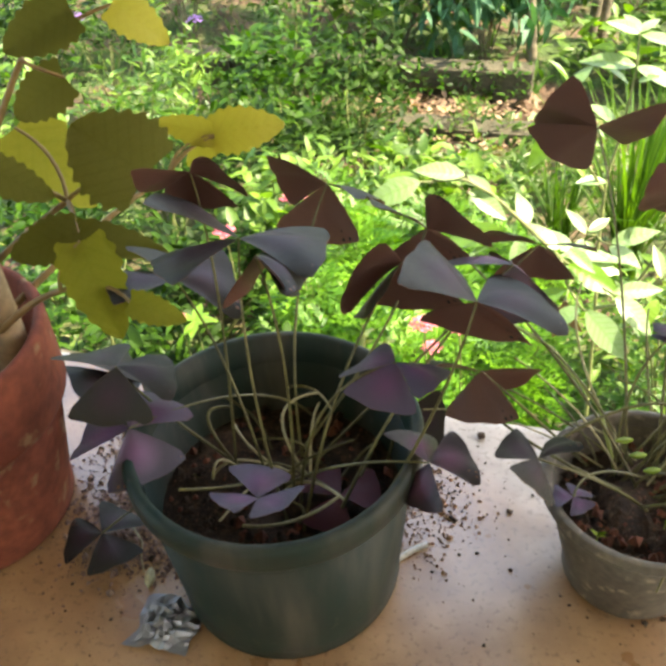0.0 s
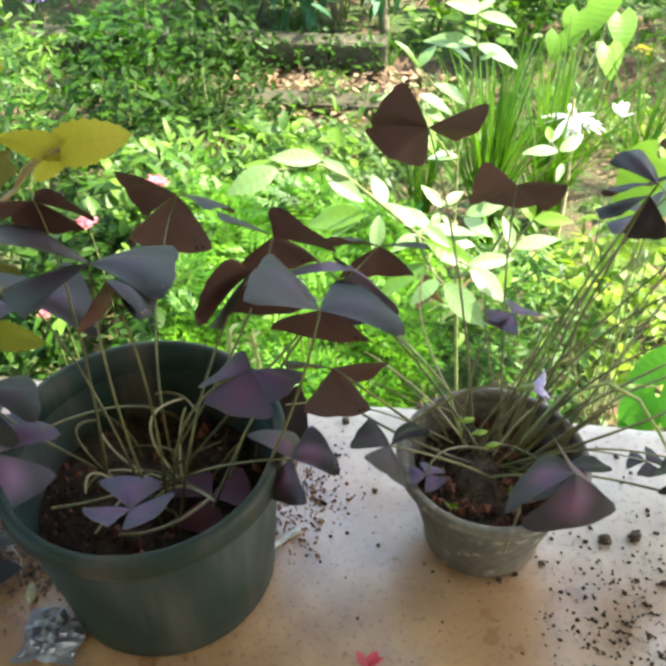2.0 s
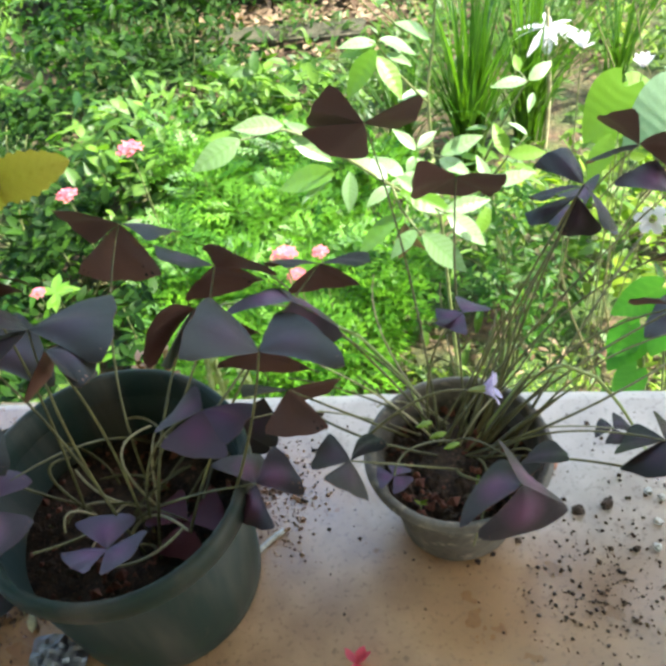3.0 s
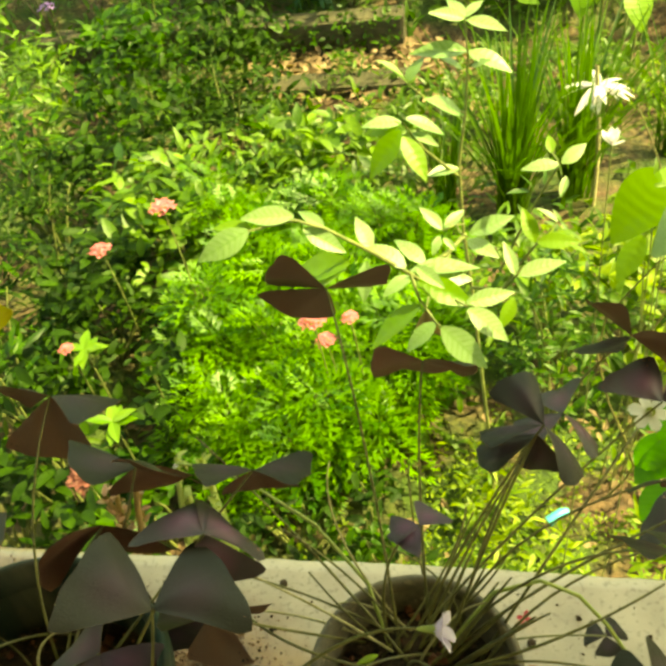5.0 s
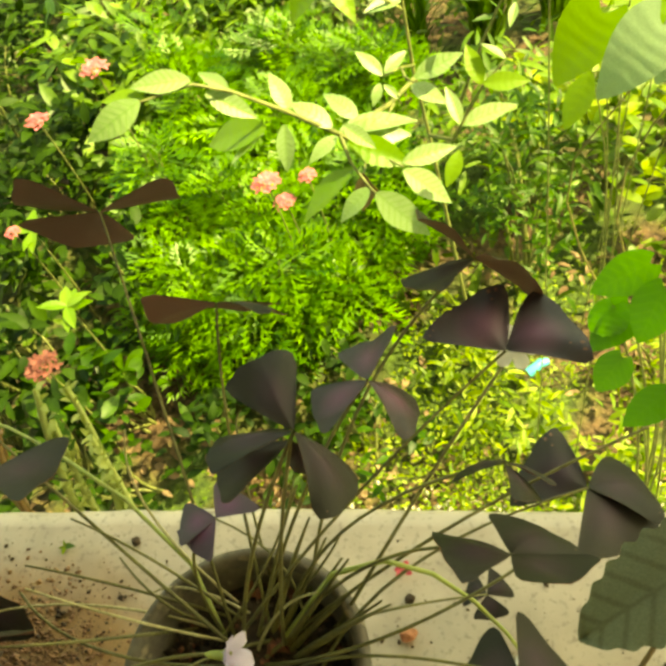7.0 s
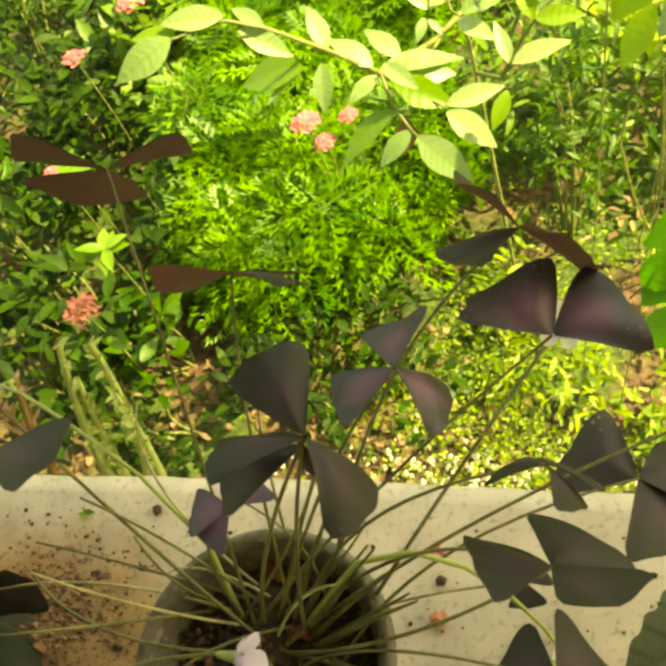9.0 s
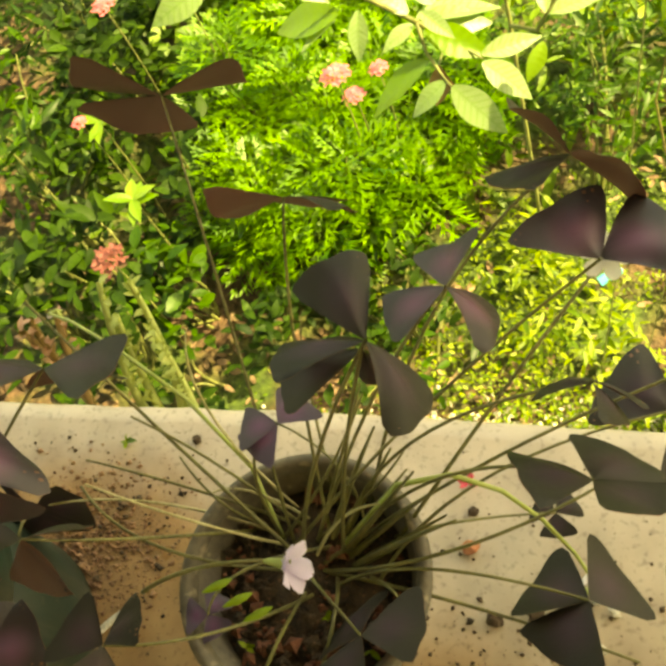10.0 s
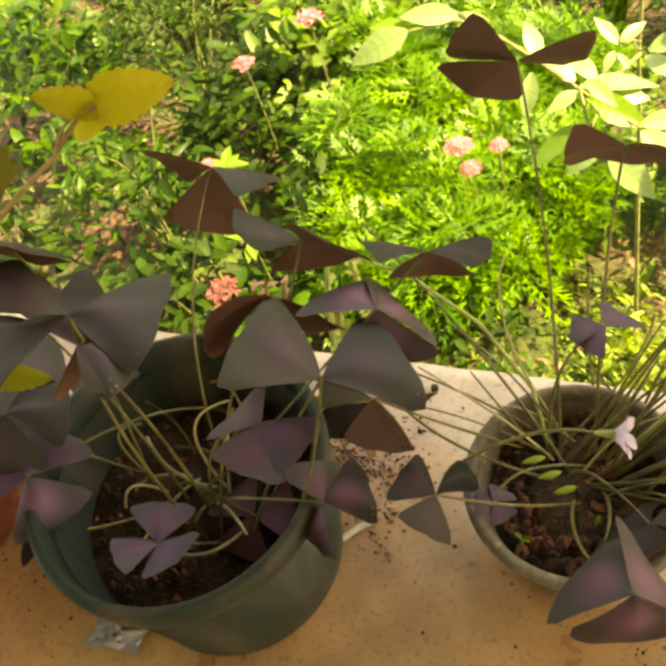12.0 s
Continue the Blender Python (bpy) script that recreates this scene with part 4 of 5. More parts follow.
def crumpled(name, at, w, label, category, material, cells=14):
    verts = []
    for i in range(cells + 1):
        for j in range(cells + 1):
            x, y = (i / cells - 0.5) * w, (j / cells - 0.5) * w * 0.9
            z = 0.004 + 0.35 * w * max(0.0, 1 - (x * x + y * y) / (0.3 * w * w)) * (0.5 + noise.noise((x * 140, y * 140, 5))) * 0.9
            verts.append((x * (1 + 0.3 * noise.noise((x * 60, y * 60, 9))), y * (1 + 0.3 * noise.noise((x * 60, y * 60, 2))), max(0.001, z)))
    faces = [(i * (cells + 1) + j, (i + 1) * (cells + 1) + j, (i + 1) * (cells + 1) + j + 1, i * (cells + 1) + j + 1) for i in range(cells) for j in range(cells)]
    o = part(name, (verts, faces), material)
    o.data.polygons.foreach_set("use_smooth", [False] * len(faces))
    o.location = at
    return tagged(o, label, category)


crumpled("plastic_wrapper", (-0.206, -0.340, 0), 0.055, "crumpled silver-grey plastic film on the ledge", "wrapper", FOIL)

# ---- garden: from the near beds to the far hedge ----
def rough_ring(cx, cy, sx, sy, n, z=0.0):
    return np.c_[rng.normal(cx, sx, n), rng.normal(cy, sy, n), np.full(n, z)]


# feathery plants: leafy shoots, each a rosette of finely cut leaves round its tip
def feathery_plant(at, rx, ry, top, shoots, size):
    x0, y0 = at
    base = thing("marigold_plant", (x0, y0, GROUND), "bushy marigold with finely cut bright green leaves", "marigold", "feathery plants in the bed")
    h = top - GROUND
    spots, heads, tilts, sizes, pieces = [], [], [], [], []
    for i in range(shoots):
        a, r = rng.uniform(0, 2 * math.pi), math.sqrt((i + 0.5) / shoots)
        tip = Vector((rx * r * math.cos(a), ry * r * math.sin(a), h * (1 - 0.42 * r * r) * rng.uniform(0.86, 1.05)))
        pieces.append(tube(bow((rng.normal(0, 0.02), rng.normal(0, 0.02), -0.02), tip, h * 0.15, rng.normal(0, 0.03, 2), 5), 0.006, 0.003, 5))
        for tier, (count, drop, tilt, scale) in enumerate(((4, 0.0, 0.70, 0.65), (5, 0.04, 0.25, 1.0), (5, 0.12, -0.05, 1.05))):
            turn = rng.uniform(0, 6.3)
            for k in range(count):
                spots.append((tip.x, tip.y, max(0.03, tip.z - drop)))
                heads.append(turn + k * 2 * math.pi / count + rng.normal(0, 0.18))
                tilts.append(rng.normal(tilt, 0.16))
                sizes.append(size * scale * rng.uniform(0.8, 1.15))
    n = len(spots)
    part("crown", spread(FERN, np.array(spots), np.array(heads), np.array(tilts), rng.normal(0, 0.25, n), np.array(sizes)), FEATHER, base)
    part("trunk", joined(pieces), TWIG, base, "thin green stems")
    return base


FEATHERY = [(-0.74, 1.62), (-0.48, 1.54), (-0.26, 1.66), (-0.90, 2.05), (-0.60, 1.92), (-0.32, 2.10), (-0.78, 2.42), (-0.42, 2.50), (-0.08, 2.02), (-1.02, 2.75), (-0.58, 2.90), (-0.15, 2.65)]
for k, (x, y) in enumerate(FEATHERY):
    feathery_plant((x, y), 0.25, 0.24, -1.50 + 0.08 * math.sin(k * 2.3) - (0.10 if y < 1.68 else 0.0), 9, 0.215)


def flower_head(at, size, material, label, florets=26):
    """A domed cluster of small four-petalled florets on a stem."""
    x, y, z = at
    base = thing("flower_stem", (x, y, GROUND), label, "flower", "flowers in the bed")
    part("stem", tube(bow((0, 0, -0.02), (0, 0, z - GROUND), 0.0, (0.03, 0.02), 8), 0.005, 0.003), TWIG, base)
    spots, heads, tilts, rolls = [], [], [], []
    for k in range(florets):
        r, a = math.sqrt((k + 0.5) / florets), k * 2.4
        spot = (size * r * math.cos(a), size * r * math.sin(a), z - GROUND + size * 0.55 * (1 - r * r) + rng.normal(0, 0.06 * size))
        for q in range(4):
            spots.append(spot)
            heads.append(a + q * math.pi / 2 + 0.4)
            tilts.append(rng.normal(0.25, 0.2))
            rolls.append(rng.normal(0, 0.3))
    n = len(spots)
    part("flower_head", spread(blade_template(1, 0.6, 0.2, 0.15, 3, 1.4), np.array(spots), np.array(heads), np.array(tilts), np.array(rolls), size * rng.uniform(0.30, 0.46, n)), material, base, "domed flower cluster")


for at, s in (((-0.37, 1.68, -1.29), 0.046), ((-0.345, 1.73, -1.44), 0.036), ((-0.25, 1.77, -1.36), 0.030), ((-1.00, 2.08, -1.05), 0.048), ((-1.34, 2.09, -1.27), 0.042), ((-1.38, 1.64, -1.40), 0.028)):
    flower_head(at, s, PINK, "pink flower cluster on a thin stem")
flower_head((-1.10, 1.05, -1.42), 0.055, DUSKY, "dark red flower cluster on a thin stem")

for at in ((-3.96, 5.20, -1.54), (-2.91, 5.20, -1.51)):
    flower_head(at, 0.060, PURPLE_PETAL, "small purple flower cluster on a thin stem", 14)

# broad-leaved low shrubs by the house, all but two with shade put into the leaf colour
for k, (x, y, top) in enumerate(((-1.35, 1.25, -1.45), (-1.02, 1.20, -1.44), (-1.65, 1.55, -1.4), (-1.22, 0.95, -1.55), (-1.6, 1.1, -1.5), (-1.02, 1.62, -1.48), (-2.35, 1.35, -1.35), (-2.1, 0.95, -1.5), (-2.7, 1.75, -1.3))):
    bush("ixora_bush", "low shrub with glossy oval green leaves", (x, y), 0.26, 0.22, top, 120, OVATE, 0.085, BROAD if k == 1 else SHADED, "broad-leaved shrubs", 0.25, 8)
for k, (x, y, top) in enumerate(((-0.62, 1.02, -1.72), (-0.30, 0.95, -1.80), (-0.10, 1.05, -1.82), (-0.90, 0.85, -1.72), (-0.5, 1.2, -1.68), (-0.2, 1.25, -1.72))):
    bush("low_shrub", "low green shrub with small rounded leaves, mostly coloured as in shade", (x, y), 0.22, 0.18, top, 105, OVATE, 0.055, BROAD if k == 2 else SHADED, "low shrubs by the wall", 0.3, 7)

# ground cover
n = 10000
spots = np.concatenate([rough_ring(0.55, 0.85, 0.40, 0.28, n // 2, GROUND + 0.03), rough_ring(0.1, 1.3, 0.5, 0.35, n // 4, GROUND + 0.03), rough_ring(1.1, 1.5, 0.5, 0.5, n // 4, GROUND + 0.03)])
keep = np.array([noise.noise((p[0] * 3.2, p[1] * 3.2, 4)) > -0.18 for p in spots]) & (spots[:, 1] > 0.5)
for bare in ((0.58, 1.02), (-0.14, 1.42)):
    keep &= np.hypot(spots[:, 0] - bare[0], spots[:, 1] - bare[1]) > 0.15
spots = spots[keep]
spots[:, 2] += rng.uniform(0, 0.07, len(spots))
m = len(spots)
cover = part("ground_cover", spread(OVATE, spots, rng.uniform(0, 6.3, m), rng.normal(0.4, 0.4, m), rng.normal(0, 0.4, m), rng.uniform(0.010, 0.027, m)), MOSS)
tagged(cover, "yellow-green creeping ground cover on the soil", "ground cover", kind="stuff")
for x, y in ((0.42, 1.05), (0.78, 0.92), (0.95, 1.35), (0.30, 1.45), (1.25, 1.0)):
    bush("low_shrub", "sprawling yellow-green weed with narrow leaves", (x, y), 0.2, 0.18, -1.86, 170, LANCE, 0.060, MOSS, "weeds on the soil", 0.3, 6)
m = 900
spots = rough_ring(0, 0, 1, 1, m, GROUND + 0.02)
spots[:, 0], spots[:, 1] = rng.uniform(-1.5, 1.5, m), rng.uniform(0.3, 1.9, m)
tagged(part("fallen_leaves", spread(OVATE, spots, rng.uniform(0, 6.3, m), rng.normal(0.05, 0.25, m), rng.normal(0, 0.3, m), rng.uniform(0.03, 0.07, m)), LITTER),
       "dry brown fallen leaves on the soil", "leaf litter", kind="stuff")
m = 420
spots = rough_ring(0.35, 0.78, 0.45, 0.05, m, GROUND + 0.015)
crumbs("gravel", "pale gravel at the foot of the wall", spots, rng.uniform(0.012, 0.03, m), STONE)
bottle = thing("bottle_piece", (0.49, 1.30, GROUND + 0.10), "broken cyan plastic bottle piece on the soil", "litter")
part("shell", tube([(0, 0, 0.02), (0.05, 0.03, 0.04), (0.07, 0.04, 0.03)], 0.020, 0.015, 10), CYAN, bottle)

# tall pale shrub with paired glossy leaves
shrub = thing("pale_shrub", (0.30, 1.50, GROUND), "tall slender shrub with paired glossy pale leaves", "shrub")


def big_leaf_mesh(name, width, fold, curl, material, rows=24, heart=0.0):
    """A single large leaf with sunken side veins."""
    verts, faces = [], []
    cols = 6
    for i in range(rows + 1):
        u = i / rows
        w = width * 0.5 * max(0.02, math.sin(math.pi * (0.03 + 0.95 * u) ** (0.85 - 0.28 * heart))) ** (1.05 - 0.20 * heart)
        for j in range(cols + 1):
            q = 2 * j / cols - 1
            verts.append((u - 0.22 * heart * abs(q) ** 1.4 * (1 - u) ** 2, q * w, fold * abs(q) * w - curl * u * u + 0.016 * math.sin(u * 44 - abs(q) * 6) * (1 - abs(q)) * abs(q) * 2.6))
    for i in range(rows):
        for j in range(cols):
            a = i * (cols + 1) + j
            faces.append((a, a + cols + 1, a + cols + 2, a + 1))
    me = bpy.data.meshes.new(name)
    me.from_pydata(verts, [], faces)
    me.materials.append(material)
    me.polygons.foreach_set("use_smooth", [True] * len(faces))
    return me


PALE_LEAVES = [big_leaf_mesh("leaf", w, f, c, m) for w, f, c, m in ((0.40, 0.25, 0.15, PALE), (0.46, 0.1, 0.3, PALE), (0.36, 0.4, 0.1, PALE), (0.44, 0.2, 0.2, LIME))]


def put_leaf(parent, mesh, at, head, tilt, roll, size):
    o = new("leaf", mesh)
    o.parent = parent
    o.matrix_basis = Matrix.Translation(at) @ Matrix.Rotation(head, 4, "Z") @ Matrix.Rotation(-tilt, 4, "Y") @ Matrix.Rotation(roll, 4, "X") @ Matrix.Scale(size, 4)
    return o


def branch(plant, points, r0, r1):
    """A bent twig through the given places."""
    pts = [Vector(p) - plant.location for p in points]
    fine = []
    for a, b in zip(pts, pts[1:]):
        fine += [a.lerp(b, u / 5) for u in range(5)]
    return part("branch", tube(fine + [pts[-1]], r0, r1, 6), TWIG, plant)


def aimed_leaf(twig, mesh, base, tip, facing=(0.12, -0.40, 0.90)):
    """A leaf that grows from its base to its tip."""
    base, tip = Vector(base) - twig.parent.location, Vector(tip) - twig.parent.location
    x = tip - base
    size = x.length
    x.normalize()
    z = Vector(facing) + Vector(rng.normal(0, 0.22, 3))
    z = (z - x * z.dot(x)).normalized()
    o = new("leaf", mesh)
    o.parent = twig
    o.matrix_basis = Matrix.Translation(base) @ Matrix((x, z.cross(x), z)).transposed().to_4x4() @ Matrix.Scale(size, 4)
    return o


stem = branch(shrub, ((0.30, 1.50, GROUND), (0.24, 1.53, -1.35), (0.215, 1.54, -1.007), (0.191, 1.56, -0.783), (0.182, 1.58, -0.558), (0.203, 1.60, -0.402), (0.212, 1.62, -0.243), (0.205, 1.63, -0.148)), 0.007, 0.0025)
for base, tip, lime in (
        ((0.198, 1.620, -0.286), (0.141, 1.600, -0.226), 0),
        ((0.221, 1.600, -0.267), (0.261, 1.580, -0.232), 0),
        ((0.052, 1.550, -0.275), (-0.005, 1.500, -0.174), 0),
        ((0.052, 1.550, -0.275), (0.089, 1.580, -0.214), 0),
        ((0.191, 1.580, -0.394), (0.114, 1.520, -0.299), 0),
        ((0.182, 1.550, -0.551), (0.099, 1.480, -0.517), 0),
        ((0.205, 1.63, -0.148), (0.120, 1.59, -0.104), 0),
        ((0.205, 1.63, -0.146), (0.164, 1.68, -0.103), 0),
        ((0.207, 1.63, -0.146), (0.246, 1.68, -0.111), 0),
        ((0.210, 1.63, -0.152), (0.310, 1.58, -0.152), 0),
        ((0.209, 1.63, -0.238), (0.062, 1.60, -0.212), 0),
        ((0.211, 1.63, -0.240), (0.330, 1.59, -0.254), 0),
):
    aimed_leaf(stem, PALE_LEAVES[3 if lime else rng.integers(0, 3)], base, tip)
side = branch(shrub, ((0.203, 1.60, -0.402), (0.12, 1.57, -0.36), (0.052, 1.55, -0.275)), 0.004, 0.002)
twig = branch(shrub, ((0.182, 1.58, -0.60), (0.10, 1.42, -0.40), (0.055, 1.34, -0.265)), 0.005, 0.002)
for base, tip, lime in (
        ((0.053, 1.340, -0.267), (-0.031, 1.310, -0.234), 0),
        ((0.052, 1.330, -0.266), (-0.046, 1.330, -0.283), 1),
        ((0.054, 1.300, -0.264), (-0.028, 1.230, -0.347), 1),
        ((0.058, 1.300, -0.282), (0.124, 1.220, -0.349), 1),
        ((0.065, 1.340, -0.258), (0.163, 1.360, -0.307), 0),
        ((0.079, 1.340, -0.299), (0.144, 1.300, -0.309), 0),
):
    aimed_leaf(twig, PALE_LEAVES[3 if lime else rng.integers(0, 3)], base, tip)
twig = branch(shrub, ((0.193, 1.56, -0.76), (0.175, 1.42, -0.65), (0.146, 1.30, -0.575)), 0.004, 0.002)
side = branch(shrub, ((0.175, 1.42, -0.65), (0.19, 1.35, -0.625), (0.213, 1.30, -0.600)), 0.004, 0.002)
for base, tip, lime in (
        ((0.145, 1.300, -0.572), (0.086, 1.340, -0.520), 0),
        ((0.150, 1.300, -0.565), (0.203, 1.350, -0.541), 0),
        ((0.138, 1.280, -0.578), (0.121, 1.230, -0.594), 0),
        ((0.146, 1.280, -0.583), (0.184, 1.250, -0.605), 0),
        ((0.215, 1.320, -0.605), (0.331, 1.350, -0.564), 0),
        ((0.210, 1.280, -0.592), (0.285, 1.220, -0.586), 0),
        ((0.114, 1.050, -0.475), (0.049, 1.100, -0.426), 0),
):
    aimed_leaf(twig, PALE_LEAVES[3 if lime else rng.integers(0, 3)], base, tip)
twig = branch(shrub, ((0.215, 1.54, -1.00), (0.30, 1.22, -0.72), (0.328, 1.05, -0.517), (0.345, 1.06, -0.495)), 0.006, 0.002)
side = branch(shrub, ((0.30, 1.22, -0.72), (0.35, 1.16, -0.56), (0.376, 1.12, -0.48), (0.424, 1.15, -0.44)), 0.005, 0.002)
side = branch(shrub, ((0.30, 1.45, -0.85), (0.38, 1.36, -0.55), (0.435, 1.30, -0.378), (0.42, 1.35, -0.38)), 0.005, 0.002)
for base, tip, lime in (
        ((0.374, 1.130, -0.483), (0.346, 1.180, -0.414), 1),
        ((0.378, 1.120, -0.472), (0.469, 1.100, -0.452), 1),
        ((0.424, 1.150, -0.438), (0.379, 1.170, -0.407), 0),
        ((0.327, 1.050, -0.516), (0.301, 1.110, -0.459), 0),
        ((0.330, 1.050, -0.517), (0.444, 1.080, -0.494), 0),
        ((0.434, 1.300, -0.379), (0.343, 1.280, -0.368), 0),
        ((0.439, 1.300, -0.375), (0.503, 1.330, -0.343), 0),
        ((0.419, 1.350, -0.379), (0.413, 1.400, -0.352), 1),
        ((0.453, 1.300, -0.415), (0.438, 1.250, -0.437), 0),
):
    aimed_leaf(twig, PALE_LEAVES[3 if lime else rng.integers(0, 3)], base, tip)
twig = branch(shrub, ((0.195, 1.56, -0.80), (0.15, 1.30, -0.66), (0.09, 0.96, -0.43), (0.01, 0.93, -0.335), (-0.07, 0.88, -0.23), (-0.125, 0.86, -0.19), (-0.214, 0.82, -0.184)), 0.007, 0.002)
for base, tip, lime in (
        ((-0.126, 0.860, -0.180), (-0.231, 0.840, -0.160), 0),
        ((-0.214, 0.820, -0.182), (-0.306, 0.750, -0.199), 0),
        ((-0.213, 0.840, -0.194), (-0.294, 0.840, -0.179), 1),
        ((-0.072, 0.880, -0.225), (-0.128, 0.910, -0.199), 0),
        ((-0.116, 0.880, -0.228), (-0.027, 0.850, -0.267), 0),
        ((0.011, 0.930, -0.330), (-0.017, 0.980, -0.271), 0),
        ((0.080, 0.950, -0.399), (0.009, 0.980, -0.341), 0),
        ((-0.042, 0.900, -0.356), (-0.118, 0.860, -0.385), 0),
        ((-0.034, 0.900, -0.341), (-0.184, 0.920, -0.376), 1),
        ((0.000, 0.910, -0.346), (-0.005, 0.850, -0.415), 0),
):
    aimed_leaf(twig, PALE_LEAVES[3 if lime else rng.integers(0, 3)], base, tip)
twig = branch(shrub, ((0.09, 0.96, -0.43), (0.11, 0.91, -0.46), (0.148, 0.86, -0.485), (0.162, 0.84, -0.48)), 0.004, 0.002)
side = branch(shrub, ((0.09, 0.96, -0.43), (0.15, 0.93, -0.45), (0.217, 0.885, -0.46)), 0.004, 0.002)
for base, tip, lime in (
        ((0.089, 0.970, -0.431), (0.243, 1.010, -0.432), 0),
        ((0.089, 0.960, -0.434), (0.228, 0.960, -0.430), 0),
        ((0.109, 0.930, -0.424), (0.233, 0.890, -0.452), 1),
        ((0.087, 0.940, -0.416), (0.034, 0.890, -0.417), 0),
        ((0.113, 0.900, -0.469), (-0.012, 0.840, -0.528), 1),
        ((0.148, 0.860, -0.485), (0.079, 0.810, -0.511), 0),
        ((0.162, 0.840, -0.479), (0.258, 0.770, -0.537), 0),
        ((0.219, 0.870, -0.453), (0.309, 0.820, -0.492), 0),
        ((0.214, 0.900, -0.463), (0.322, 0.930, -0.456), 0),
        ((0.322, 1.000, -0.541), (0.294, 0.940, -0.587), 1),
        ((0.105, 0.940, -0.387), (0.167, 0.890, -0.404), 0),
):
    aimed_leaf(twig, PALE_LEAVES[3 if lime else rng.integers(0, 3)], base, tip)

dead = big_leaf_mesh("dead_leaf", 0.42, 0.5, 0.35, DRY_LEAF)
hang = branch(shrub, ((0.16, 1.30, -0.66), (0.12, 1.10, -0.60), (0.115, 0.98, -0.565)), 0.004, 0.002)
aimed_leaf(hang, dead, (0.115, 0.98, -0.565), (0.105, 0.94, -0.665), (0.3, -1.0, 0.2))
aimed_leaf(hang, dead, (0.115, 0.98, -0.565), (0.150, 0.95, -0.650), (-0.4, -1.0, 0.1))

# heart-leaved plant
heart = thing("heart_leaf_plant", (0.75, 1.55, GROUND), "climbing plant with large heart-shaped bright green leaves", "plant")
HEART = [big_leaf_mesh("leaf", 0.84, 0.12, 0.25, HEART_LIME, 24, 1.0), big_leaf_mesh("leaf", 0.78, -0.12, 0.3, HEART_PALE, 24, 1.0)]
for base, tip, k in (((0.564, 0.86, -0.136), (0.485, 0.80, -0.212), 0), ((0.630, 0.75, -0.085), (0.550, 0.69, -0.165), 1), ((0.597, 0.95, -0.19), (0.668, 0.92, -0.224), 0), ((0.554, 0.85, -0.24), (0.508, 0.80, -0.322), 2),
                     ((0.72, 1.30, -0.45), (0.62, 1.22, -0.52), 0), ((0.78, 1.05, -0.30), (0.70, 0.98, -0.40), 1)):
    s = part("stalk", tube(bow((rng.normal(0, 0.03), rng.normal(0, 0.03), 0), Vector(base) - heart.location, 0.25, (0.04, 0.05), 8), 0.0024, 0.0012), TWIG, heart)
    aimed_leaf(s, HEART[k] if k < 2 else PALE_LEAVES[3], base, tip, (-0.05, -0.75, 0.65))
broad = thing("broad_leaf_plant", (0.80, 0.75, GROUND), "upright plant with broad smooth mid-green leaves by the wall", "plant")
BROAD_LEAVES = [big_leaf_mesh("leaf", w, f, c, FRESH, 24, 0.6) for w, f, c in ((0.66, 0.15, 0.2), (0.58, -0.1, 0.28))]
for base, tip in (((0.586, 0.58, -0.532), (0.563, 0.55, -0.651)), ((0.655, 0.58, -0.513), (0.642, 0.55, -0.613)), ((0.595, 0.50, -0.576), (0.550, 0.47, -0.657)), ((0.638, 0.60, -0.441), (0.541, 0.58, -0.495)), ((0.616, 0.60, -0.556), (0.552, 0.55, -0.650)),
                  ((0.655, 0.55, -0.446), (0.612, 0.50, -0.545)), ((0.666, 0.45, -0.616), (0.595, 0.41, -0.675))):
    s = part("stalk", tube(bow((rng.normal(0, 0.02), rng.normal(0, 0.02), 0), Vector(base) - broad.location, 0.15, (0.05, 0.0), 8), 0.004, 0.002), TWIG, broad)
    aimed_leaf(s, BROAD_LEAVES[rng.integers(0, 2)], base, tip, (-0.15, -0.70, 0.70))
for k in range(2):
    x, y = 0.66 + 0.15 * k, 1.2 + 0.1 * k
    pts = [(x - heart.location.x + 0.07 * math.sin(u * 0.9 + k), y - heart.location.y + 0.02 * u + 0.05 * math.cos(u * 1.1), 0.35 + 0.13 * u) for u in range(12)]
    part("tendril", tube(pts, 0.004, 0.002), STALK, heart, "pale twining tendril")

# strap-leaved clump
def strap_clump(at, count, length, material, label, category, group, spread_out=0.6):
    x, y = at
    base = thing("strap_leaf_clump", (x, y, GROUND), label, category, group)
    shapes = []
    for k in range(6):
        lean, w = spread_out * (0.15 + 0.16 * k), 0.0065 * rng.uniform(0.8, 1.5)
        verts = []
        for i in range(9):
            u = i / 8
            ww = w * (1 - u ** 3) + 0.0006
            verts += [(lean * u ** 1.6, ww, u - 0.35 * lean * u * u), (lean * u ** 1.6, 0, u - 0.35 * lean * u * u - 0.004), (lean * u ** 1.6, -ww, u - 0.35 * lean * u * u)]
        me = bpy.data.meshes.new("blade")
        me.from_pydata(verts, [], [q for i in range(8) for q in ((3 * i, 3 * i + 3, 3 * i + 4, 3 * i + 1), (3 * i + 1, 3 * i + 4, 3 * i + 5, 3 * i + 2))])
        me.materials.append(material)
        shapes.append(me)
    for k in range(count):
        o = new("blade", shapes[k % 6])
        o.parent = base
        o.matrix_basis = Matrix.Translation((*rng.normal(0, 0.03, 2), -0.02)) @ Matrix.Rotation(rng.uniform(0, 6.3), 4, "Z") @ Matrix.Scale(length * rng.uniform(0.6, 1.1), 4)
    return base


